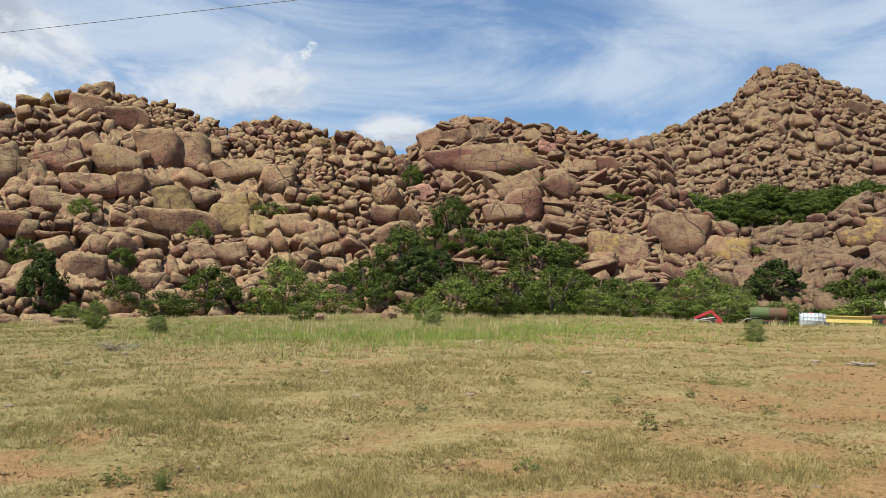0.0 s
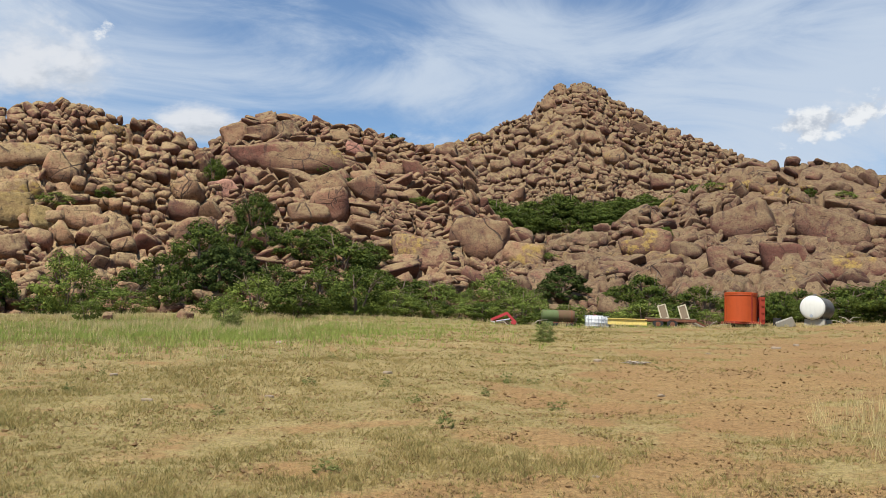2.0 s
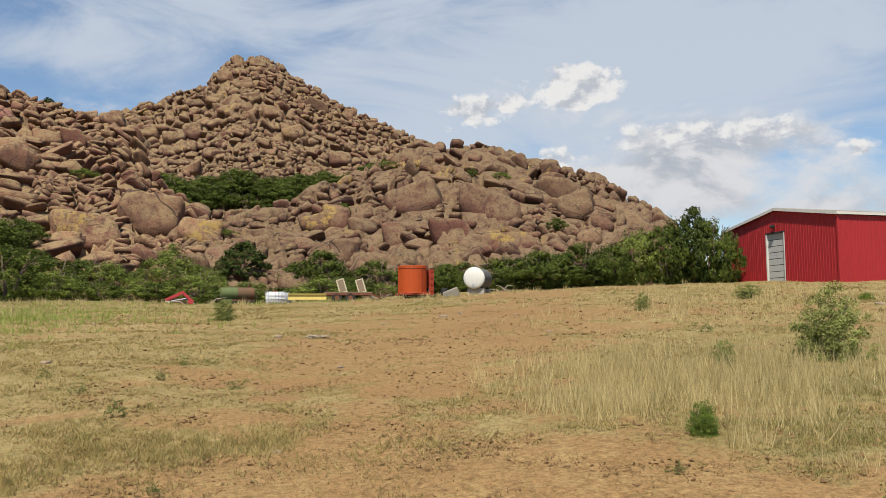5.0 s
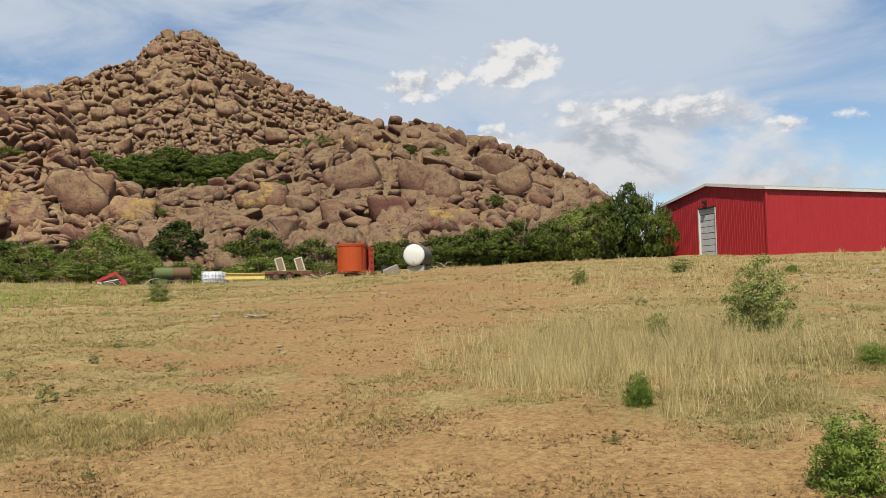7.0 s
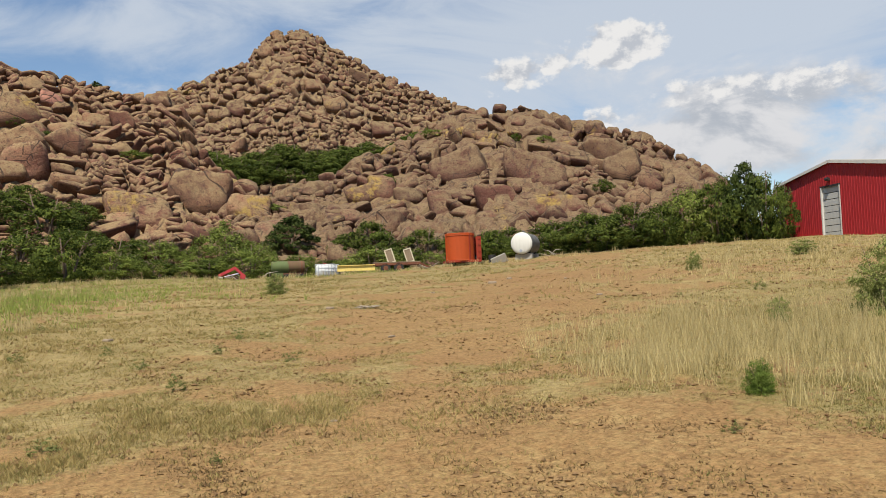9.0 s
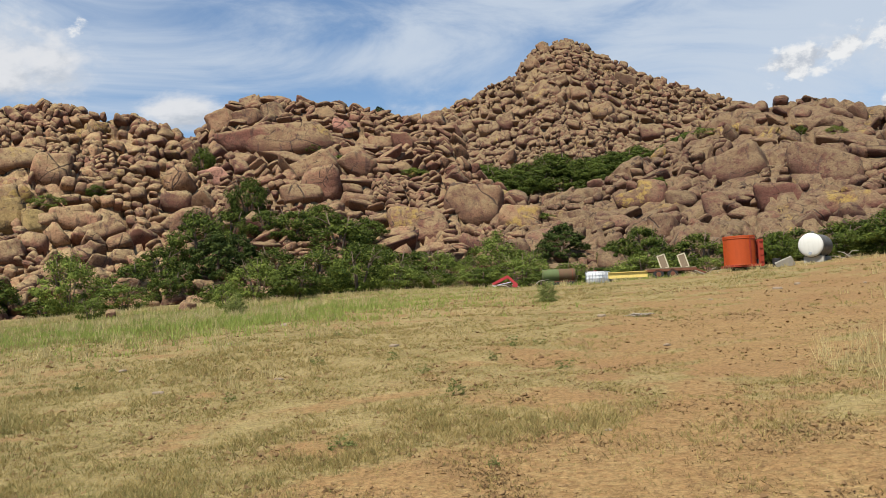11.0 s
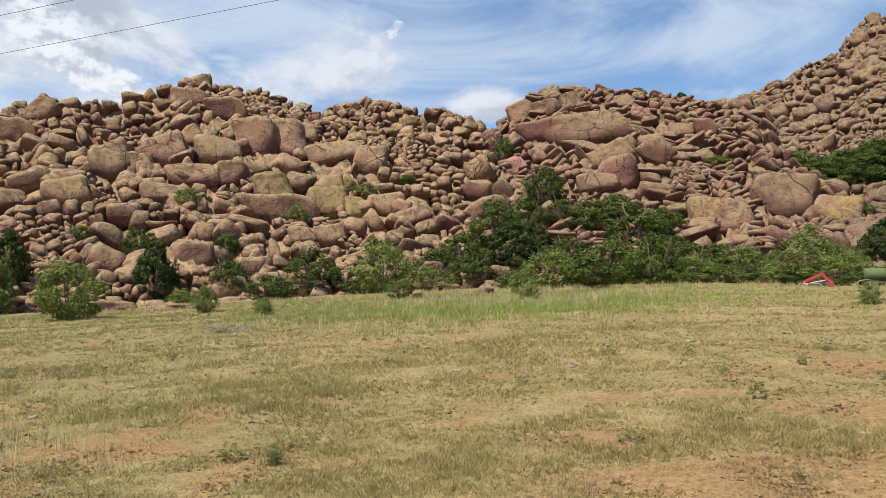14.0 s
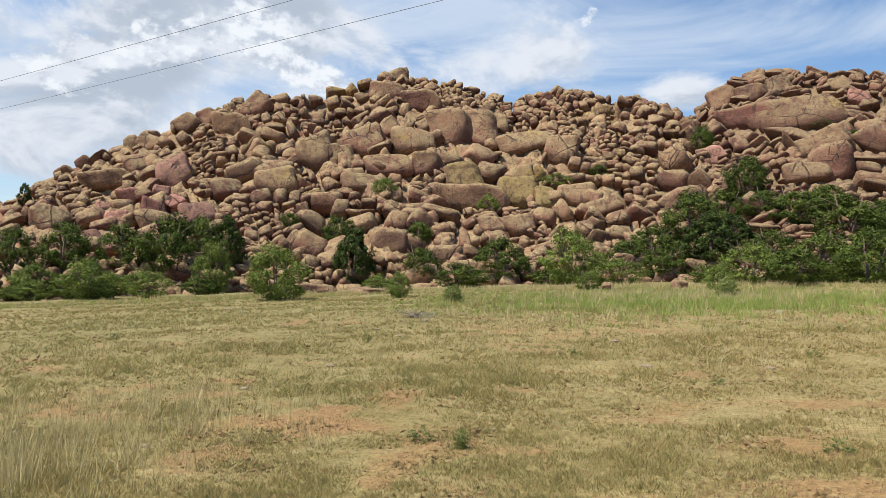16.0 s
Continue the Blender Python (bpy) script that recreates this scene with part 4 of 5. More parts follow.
plant_list([(a, e, w * 1.1, h * (1.2 if e < 2.5 else 1.0), k) for a, e, w, h, k in [(-27.9, 1.8, 3.5, 2.4, "oak"), (-31.0, 1.8, 4.4, 2.4, "oak"), (-33.2, 1.9, 2.8, 2.0, "oak"), (-35.7, 1.9, 2.8, 2.2, "oak"),
            (-39.5, 1.8, 4.5, 2.4, "oak"), (-42.4, 1.7, 4.4, 2.9, "oak"), (-45.1, 1.7, 4.0, 3.1, "oak"), (-47.4, 1.7, 3.6, 2.9, "oak"),
            (-48.9, 1.9, 4.4, 3.9, "mesquite"), (-50.8, 1.8, 4.1, 4.5, "oak"), (-52.5, 2.0, 4.1, 5.3, "juniper"), (-53.7, 2.0, 3.3, 4.4, "oak"),
            (-54.7, 2.1, 2.4, 3.6, "oak"), (-28.5, 7.0, 1.5, 1.4, "oak"), (-37.6, 10.0, 0.9, 0.7, "oak"), (-39.6, 9.6, 1.7, 0.9, "mesquite"),
            (-43.4, 6.0, 1.7, 1.3, "oak"), (-31.8, 10.5, 2.0, 0.8, "mesquite")]], BELT, 55.0)


def hollow_thicket():
    """The oak thicket in the hollow below the peak."""
    rng = np.random.default_rng(5)
    ridge_az = (-32.5, -29.1, -25.2, -21.4, -19.2, -16.3)
    for k in range(50):
        az = -16.3 - 15.9 * (k + rng.uniform(0, 1)) / 50
        ridge = np.interp(az, ridge_az, (11.0, 9.6, 7.9, 7.1, 7.0, 8.6))
        deep = np.interp(az, ridge_az, (0.0, 0.15, 0.8, 1.7, 1.7, 0.2))
        el = ridge + rng.uniform(-0.2, 1.0) * deep
        crest = np.interp(az, HILL_P.az, HILL_P.el)
        s = ((el - HILL_P.toe_el) / (crest - HILL_P.toe_el)) ** (1 / HILL_P.shape)
        p = HILL_P.at(np.array([az]), np.array([s]))[0]
        w = rng.uniform(7.0, 10.0) if az > -27.5 else rng.uniform(4, 6)
        plant("oak", Vector(p) - Vector((0, 0, 0.8)), w, w * rng.uniform(0.55, 0.7), rng.uniform(0, 6), "thicket of oaks in the hollow below the peak")


hollow_thicket()
plant_list([(7.0, 1.6, 4.0, 2.6, "oak"), (5.5, 2.4, 4.0, 3.0, "oak"), (0.4, 3.0, 4.2, 3.2, "juniper"), (-1.8, 2.4, 4.4, 2.8, "oak"), (-5.0, 2.2, 4.6, 2.8, "oak"), (-8.6, 2.8, 4.2, 2.4, "oak"),
            (1.0, 5.0, 3.6, 2.8, "oak"), (-1.4, 5.4, 3.2, 2.4, "oak"), (41.0, 0.4, 4.6, 3.6, "oak"), (36.2, 0.8, 4.4, 4.2, "oak"),
            (-11.8, 2.4, 3.6, 2.0, "oak"), (-47.0, 2.6, 4.4, 3.2, "oak"), (-43.6, 2.4, 4.2, 2.8, "oak"), (-40.8, 2.3, 4.2, 2.4, "juniper"), (-37.0, 2.2, 3.8, 2.2, "oak")], BELT, 56.0)


def underbrush():
    """Low shrubs that fill the belt between the field and the rocks."""
    rng = np.random.default_rng(15)
    for k in range(72):
        az = 48 - 103 * (k + rng.uniform(0, 1)) / 72
        if -3 < az < 40 and k % 4:
            continue
        r = rng.uniform(55, 65)
        a = radians(az)
        x, y = -math.sin(a) * r, math.cos(a) * r
        w = rng.uniform(2.6, 5.0)
        plant(("oak", "mesquite", "oak")[k % 3], Vector((x, y, float(ground_z(x, y)) - 0.2)), w, w * rng.uniform(0.42, 0.62), rng.uniform(0, 6), BELT)


underbrush()
FIELD = "weeds and saplings in the field"
plant_list([(-52.8, -7.6, 2.6, 2.8, "weed"), (-60.6, -2.6, 5.9, 5.4, "sapling"), (-65.6, -12.4, 6.5, 5.9, "weed"), (-54.2, -3.0, 2.0, 2.0, "sapling"),
            (-49.1, 0.6, 1.5, 1.4, "sapling"), (-20.6, 0.1, 2.2, 1.7, "sapling"), (-55.8, 1.3, 2.4, 1.2, "sapling"), (-67.1, -4.7, 2.4, 1.6, "weed"),
            (-62.7, 1.1, 1.2, 0.6, "weed"), (19.0, -0.9, 2.0, 1.2, "sapling"), (0.7, 0.1, 2.2, 1.7, "sapling"), (23.1, -0.5, 1.6, 1.6, "sapling"),
            (18.1, -10.9, 1.6, 1.7, "sapling")], FIELD, 4.0, 0.04)


def small_weeds():
    rng = np.random.default_rng(25)
    for k in range(44):
        az = rng.uniform(-70, 48)
        r = 6.5 * 6.5 ** rng.uniform(0, 1)
        if -44 < az < -22 and r < 30:
            continue
        a = radians(az)
        x, y = -math.sin(a) * r, math.cos(a) * r
        w = rng.uniform(0.14, 0.36)
        plant("clump", Vector((x, y, float(ground_z(x, y)) - 0.02)), w, w * rng.uniform(0.5, 1.0), rng.uniform(0, 6), FIELD)


small_weeds()


# ---- red steel barn ----
RED = paint("red_steel_siding", (0.295, 0.020, 0.024), 0.5, (0.250, 0.022, 0.026), 0.25, 0.8)
ROOF = paint("pale_steel_roof", (0.396, 0.383, 0.344), 0.45, (0.387, 0.361, 0.310), 0.25, 1.2)
TRIM = paint("white_trim", (0.516, 0.507, 0.482), 0.5, (0.430, 0.413, 0.387), 0.2)
DARK = paint("dark_steel", (0.030, 0.028, 0.028), 0.6, (0.103, 0.060, 0.043), 0.4)
DOOR = paint("grey_door_panel", (0.396, 0.404, 0.396), 0.5, (0.361, 0.361, 0.353), 0.3)


def ribbed(u0, u1, low, high, rib=0.23):
    """A strip of ribbed steel sheet in its own plane: u along, z up, ribs towards -w."""
    us, ws = [], []
    for k in range(max(1, round((u1 - u0) / rib))):
        for du, w in ((0.0, 0.0), (0.08, 0.0), (0.10, 0.018), (0.13, 0.018), (0.15, 0.0)):
            us.append(u0 + k * rib + du)
            ws.append(w)
    us, ws = [u for u in us if u < u1 - 0.01] + [u1], [w for u, w in zip(us, ws) if u < u1 - 0.01] + [0.0]
    return [(u, w, low(u), high(u)) for u, w in zip(us, ws)]


def sheet_mesh(cols, to_world):
    bm = bmesh.new()
    prev = None
    for u, w, z0, z1 in cols:
        row = [bm.verts.new(to_world(u, w, z0)), bm.verts.new(to_world(u, w, z1)), bm.verts.new(to_world(u, w - 0.05, z1)), bm.verts.new(to_world(u, w - 0.05, z0))]
        if prev:
            for i in range(4):
                bm.faces.new((prev[i], prev[(i + 1) % 4], row[(i + 1) % 4], row[i]))
        else:
            bm.faces.new(row)
        prev = row
    bm.faces.new(prev[::-1])
    bmesh.ops.recalc_face_normals(bm, faces=bm.faces)
    return bm


def make_barn():
    WIDE, LONG, EAVE, RISE = 10.6, 26.0, 3.93, 0.88
    barn = tagged(new("barn"), "red ribbed steel barn with pale low-pitched roof", "barn")
    barn.matrix_world = pose(45.6, 24.97, 3.66, 0, 0, -20)

    def gable_top(y):
        return EAVE + RISE * (1 - abs(y - WIDE / 2) / (WIDE / 2))

    def split(a, b, lo, hi, to_world, label=""):
        n = max(1, round((b - a) / 0.9))
        for k in range(n):
            u0, u1 = a + (b - a) * k / n, a + (b - a) * (k + 1) / n
            part("wall_panel", sheet_mesh(ribbed(u0, u1, lo, hi), to_world), RED, barn, label)

    base = lambda u: -0.4
    gable = lambda u, w, z: (-w, u, z)
    front = lambda u, w, z: (u, -w, z)
    D0, D1, DH = 4.6, 6.4, 3.35
    split(0.0, D0, base, gable_top, gable)
    split(D1, WIDE, base, gable_top, gable)
    split(D0, D1, lambda u: DH, gable_top, gable)
    F0, F1, FH = 9.35, 13.4, 3.65
    top = lambda u: EAVE
    split(0.0, F0, base, top, front)
    split(F1, LONG, base, top, front)
    split(F0, F1, lambda u: FH, top, front)
    split(0.0, LONG, base, top, lambda u, w, z: (u, WIDE + w, z))
    split(0.0, WIDE, base, gable_top, lambda u, w, z: (LONG + w, u, z))
    # doors: stacked panels in a frame
    for name, span, high, put in (("roll_up_door", (D0, D1), DH, lambda u, z, d: (0.10 + d, u, z)), ("sliding_door", (F0, F1), FH, lambda u, z, d: (u, 0.10 + d, z))):
        a, b = span
        n = 9
        size = (lambda du, dz, th: (th, du, dz)) if name == "roll_up_door" else (lambda du, dz, th: (du, th, dz))
        door = part(name, box(bmesh.new(), size(b - a - 0.1, high + 0.4, 0.03), put((a + b) / 2, (high - 0.4) / 2, 0.06)), DARK, barn, "pale grey panelled door")
        for k in range(n):
            h = (high + 0.3) / n
            part("door_panel", box(bmesh.new(), size(b - a - 0.14, h - 0.035, 0.04), put((a + b) / 2, -0.3 + h * (k + 0.5), 0.02), bevel=0.008), DOOR if name == "roll_up_door" else TRIM, door)
        for u in (a + 0.04, b - 0.04):
            part("door_jamb", box(bmesh.new(), size(0.09, high + 0.4, 0.16), put(u, (high - 0.4) / 2, -0.04)), TRIM, door, "white door jamb")
        part("door_head", box(bmesh.new(), size(b - a + 0.1, 0.10, 0.16), put((a + b) / 2, high + 0.02, -0.04)), DARK, door)
    lamp = part("wall_lamp", box(bmesh.new(), (0.22, 0.30, 0.16), (-0.16, (D0 + D1) / 2, DH + 0.42), (0, 25, 0), 0.02), DARK, barn, "dark floodlight over the door")
    part("bracket", box(bmesh.new(), (0.2, 0.06, 0.06), (-0.06, (D0 + D1) / 2, DH + 0.50)), DARK, lamp)
    # roof: two slopes of sheets, ridge cap, eave trim
    pitch = math.degrees(math.atan2(RISE, WIDE / 2))
    run = math.hypot(RISE, WIDE / 2) + 0.18
    for side in (0, 1):
        n = 26
        for k in range(n):
            cx = -0.15 + (LONG + 0.3) * (k + 0.5) / n
            y = WIDE / 4 - 0.07 if side == 0 else WIDE * 3 / 4 + 0.07
            bm = box(bmesh.new(), ((LONG + 0.3) / n, run, 0.05), (cx, y, EAVE + RISE / 2 + 0.06), (pitch if side == 0 else -pitch, 0, 0))
            box(bm, (0.05, run, 0.04), (cx - (LONG + 0.3) / n / 2 + 0.03, y, EAVE + RISE / 2 + 0.10), (pitch if side == 0 else -pitch, 0, 0))
            part("roof_sheet", bm, ROOF, barn)
        y = -0.16 if side == 0 else WIDE + 0.16
        part("eave_trim", box(bmesh.new(), (LONG + 0.34, 0.05, 0.16), (LONG / 2, y, EAVE + 0.02), bevel=0.008), TRIM, barn)
        part("gutter", box(bmesh.new(), (LONG + 0.2, 0.10, 0.08), (LONG / 2, y * 0.55 if side == 0 else WIDE + 0.08, EAVE - 0.04)), DARK, barn)
        y = WIDE / 4 - 0.07 if side == 0 else WIDE * 3 / 4 + 0.07
        part("rake_trim", box(bmesh.new(), (0.06, run, 0.17), (-0.18, y, EAVE + RISE / 2 + 0.03), (pitch if side == 0 else -pitch, 0, 0)), TRIM, barn)
    part("ridge_cap", box(bmesh.new(), (LONG + 0.36, 0.4, 0.06), (LONG / 2, WIDE / 2, EAVE + RISE + 0.10), bevel=0.01), ROOF, barn)
    for x, y in ((-0.012, -0.012), (-0.012, WIDE + 0.012)):
        part("corner_trim", box(bmesh.new(), (0.12, 0.12, EAVE + 0.35), (x, y, EAVE / 2 - 0.2)), RED, barn)
    part("floor_slab", box(bmesh.new(), (LONG - 0.3, WIDE - 0.3, 0.3), (LONG / 2, WIDE / 2, -0.2)), paint("concrete", (0.42, 0.40, 0.36), 0.9), barn)


make_barn()


# ---- farm yard ----
def yard(az, r):
    a = radians(az)
    x, y = -math.sin(a) * r, math.cos(a) * r
    return x, y, float(ground_z(x, y))


def facing(az, r, turn=0.0, lift=0.0):
    """A pose at a place of the yard whose -Y looks back to the origin."""
    x, y, z = yard(az, r)
    return pose(x, y, z + lift, 0, 0, az + turn)


ORANGE = paint("orange_paint", (0.361, 0.060, 0.013), 0.5, (0.258, 0.052, 0.017), 0.5, 1.6)
ORANGE_DARK = paint("rusty_red_frame", (0.258, 0.034, 0.017), 0.7, (0.103, 0.043, 0.026), 0.6)
WHITE_TANK = paint("weathered_white_tank", (0.568, 0.568, 0.533), 0.45, (0.473, 0.447, 0.387), 0.3, 2.0)
GREY_TANK = paint("grey_tank_shell", (0.105, 0.105, 0.100), 0.6, (0.190, 0.165, 0.140), 0.4, 1.5)
CONCRETE = paint("pale_concrete", (0.344, 0.323, 0.280), 0.95, (0.292, 0.267, 0.232), 0.5, 3.0)
RED_PAINT = paint("faded_red_paint", (0.361, 0.043, 0.047), 0.5, (0.387, 0.138, 0.112), 0.4, 3.0)
GREEN_PAINT = paint("faded_green_paint", (0.095, 0.125, 0.050), 0.8, (0.130, 0.066, 0.038), 0.95, 1.4)
RUSTY_GREEN = paint("rusted_green_paint", (0.120, 0.072, 0.042), 0.9, (0.095, 0.105, 0.048), 0.95, 1.6)
RUST = paint("rust", (0.163, 0.065, 0.039), 0.9, (0.086, 0.039, 0.026), 0.6, 2.5)
YELLOW = paint("yellow_paint", (0.600, 0.470, 0.150), 0.6, (0.516, 0.413, 0.189), 0.5, 2.0)
PLASTIC = paint("white_plastic", (0.568, 0.585, 0.602), 0.4, (0.533, 0.568, 0.602), 0.3, 3.0)
GALV = paint("galvanised_bars", (0.361, 0.387, 0.430), 0.45, (0.258, 0.258, 0.258), 0.3, 3.0, 0.5)
WOOD = paint("weathered_boards", (0.215, 0.163, 0.112), 0.9, (0.310, 0.258, 0.189), 0.6, 5.0)
RUBBER = paint("tyre_rubber", (0.026, 0.026, 0.026), 0.9, (0.086, 0.073, 0.060), 0.5, 4.0)
CREAM = paint("cream_paint", (0.499, 0.447, 0.327), 0.6, (0.310, 0.241, 0.172), 0.4, 4.0)
DEADWOOD = paint("bleached_wood", (0.361, 0.318, 0.258), 0.95, (0.215, 0.172, 0.138), 0.5, 5.0)


def lathe(bm, profile, sides=40, m=None):
    """A surface of revolution about Z from (radius, z) pairs."""
    rings = []
    for r, z in profile:
        rings.append([bm.verts.new((math.cos(t) * r, math.sin(t) * r, z)) for t in (2 * math.pi * i / sides for i in range(sides))])
    for a, b in zip(rings, rings[1:]):
        for i in range(sides):
            bm.faces.new((a[i], a[(i + 1) % sides], b[(i + 1) % sides], b[i]))
    bm.faces.new(rings[0][::-1])
    bm.faces.new(rings[-1])
    if m is not None:
        bmesh.ops.transform(bm, matrix=m, verts=bm.verts)
    return bm


def make_orange_bin():
    top = tagged(new("livestock_trailer"), "rounded orange steel trailer bin parked on the grass", "trailer")
    top.matrix_world = facing(-33.4, 50.0, 12)
    body = part("bin", lathe(bmesh.new(), [(0.86, 0.22), (0.88, 0.23), (0.88, 0.25), (0.88, 0.28), (0.88, 1.78), (0.88, 1.81), (0.90, 1.82), (0.90, 1.84), (0.90, 1.91), (0.90, 1.92), (0.85, 1.93), (0.84, 1.90), (0.84, 0.42), (0.84, 0.4)], 48), ORANGE, top, "orange curved sheet", True)
    for z in (0.28, 1.78):
        part("hoop", lathe(bmesh.new(), [(0.905, z - 0.03), (0.915, z), (0.905, z + 0.03)], 48), ORANGE, body)
    for t in (-62, -172):
        a = radians(t)
        part("edge_strip", box(bmesh.new(), (0.07, 0.05, 1.6), (math.cos(a) * 0.9, math.sin(a) * 0.9, 1.05), (0, 0, t + 90)), ORANGE_DARK if t == -62 else ORANGE, body)
    for k in range(4):
        part("side_rail", box(bmesh.new(), (0.16, 1.7, 0.09), (1.08, 0.30, 0.45 + 0.38 * k), bevel=0.01), ORANGE_DARK, top)
    for y in (-0.45, 0.15, 0.75):
        part("side_post", box(bmesh.new(), (0.30, 0.10, 1.5), (1.06, y, 0.95), bevel=0.01), ORANGE_DARK, top)
    part("chassis", box(bmesh.new(), (2.0, 1.9, 0.14), (0.1, 0.1, 0.22), bevel=0.01), ORANGE_DARK, top)
    for x in (-0.5, 0.95):
        w = part("wheel", lathe(bmesh.new(), [(0.12, -0.09), (0.30, -0.09), (0.33, -0.05), (0.33, 0.05), (0.30, 0.09), (0.12, 0.09)], 24,
                                pose(x, -0.3 if x < 0 else 0.2, 0.28, 0, 90, 0)), RUBBER, top)
        part("hub", lathe(bmesh.new(), [(0.13, -0.10), (0.10, -0.12), (0.10, 0.12), (0.13, 0.10)], 16, pose(x, -0.3 if x < 0 else 0.2, 0.28, 0, 90, 0)), ORANGE_DARK, w)


def make_white_tank():
    top = tagged(new("fuel_tank"), "horizontal fuel tank with white end on concrete blocks", "tank")
    top.matrix_world = facing(-37.7, 50.0, -14)
    R = 0.66
    m = pose(0, 1.0, 0.99, -90, 0, 0)
    part("shell", lathe(bmesh.new(), [(R - 0.01, -1.05), (R, -1.03), (R, -1.0), (R, 1.0), (R, 1.03), (R - 0.01, 1.05)], 48, m), GREY_TANK, top, "weathered grey shell", True)
    face = pose(0, 1.0, 0.99, 90, 0, 0)
    dome = [(R + 0.012, 1.03), (R, 1.07)] + [(R * math.cos(radians(a)), 1.07 + 0.16 * math.sin(radians(a))) for a in range(10, 90, 10)] + [(0.02, 1.232)]
    part("end_cap", lathe(bmesh.new(), dome, 48, face), WHITE_TANK, top, "white domed end", True)
    part("rim", lathe(bmesh.new(), [(R, 0.96), (R + 0.03, 0.98), (R + 0.03, 1.04), (R, 1.06)], 48, face), GREY_TANK, top)
    part("filler_cap", lathe(bmesh.new(), [(0.09, 0), (0.09, 0.12), (0.06, 0.16)], 16, pose(0, 0.5, 1.63)), GREY_TANK, top)
    part("valve", lathe(bmesh.new(), [(0.05, 0), (0.05, 0.12), (0.09, 0.12), (0.09, 0.16)], 12, pose(0, -0.16, 0.52, 90, 0, 0)), GALV, top)
    for y in (0.3, 1.7):
        part("support_block", box(bmesh.new(), (1.05, 0.4, 0.50), (0.05, y, 0.13), bevel=0.03), CONCRETE, top, "pale concrete block")
        part("saddle", box(bmesh.new(), (0.9, 0.2, 0.12), (0, y, 0.43), bevel=0.02), DARK, top)


def make_concrete_slab():
    x, y, z = yard(-36.1, 49.5)
    tagged(part("concrete_slab", box(bmesh.new(), (0.95, 0.14, 0.55), (x, y, z + 0.16), (20, -22, -36), 0.03), CONCRETE), "broken grey concrete slab leaning in the grass", "slab")
    x, y, z = yard(-35.6, 50.2)
    tagged(part("barrel", lathe(bmesh.new(), [(0.2, 0), (0.22, 0.02), (0.22, 0.25), (0.23, 0.27), (0.22, 0.29), (0.22, 0.5), (0.2, 0.52)], 24, pose(x, y, z - 0.05)), DARK), "small dark steel barrel behind the slab", "barrel")


def make_tote(az, r, turn):
    top = tagged(new("tote_tank"), "white plastic tote tank in a steel cage", "tank", "totes beside the yellow beam")
    top.matrix_world = facing(az, r, turn)
    part("pallet", box(bmesh.new(), (1.2, 1.0, 0.13), (0, 0, 0.065), bevel=0.01), GALV, top)
    part("bottle", box(bmesh.new(), (1.12, 0.94, 0.86), (0, 0, 0.58), bevel=0.07), PLASTIC, top, "white plastic bottle", True)
    part("lid", lathe(bmesh.new(), [(0.1, 0), (0.1, 0.05), (0.08, 0.06)], 20, pose(0, 0, 1.01)), RED_PAINT, top)
    for k in range(5):
        z = 0.2 + 0.2 * k
        bm = bmesh.new()
        tube(bm, [(-0.59, -0.5, z), (0.59, -0.5, z)], [0.014, 0.014], 6)
        tube(bm, [(-0.59, -0.5, z), (-0.59, 0.5, z)], [0.014, 0.014], 6)
        tube(bm, [(0.59, -0.5, z), (0.59, 0.5, z)], [0.014, 0.014], 6)
        part("cage_hoop", bm, GALV, top)
    for k in range(7):
        part("cage_bar", tube(bmesh.new(), [(-0.59 + 1.18 * k / 6, -0.512, 0.13), (-0.59 + 1.18 * k / 6, -0.512, 1.02)], [0.013, 0.013], 6), GALV, top)


def make_beam():
    top = tagged(new("steel_beam"), "yellow steel beam lying on blocks", "beam")
    top.matrix_world = facing(-26.15, 49.5, 2)
    bm = box(bmesh.new(), (2.25, 0.22, 0.05), (0, 0, 0.62), bevel=0.008)
    part("flange", bm, YELLOW, top)
    part("web", box(bmesh.new(), (2.25, 0.05, 0.30), (0, 0, 0.455)), YELLOW, top)
    part("flange", box(bmesh.new(), (2.25, 0.22, 0.05), (0, 0, 0.29), bevel=0.008), YELLOW, top)
    for x in (-0.8, 0.75):
        part("block", box(bmesh.new(), (0.3, 0.4, 0.4), (x, 0.05, 0.06), bevel=0.02), WOOD, top)


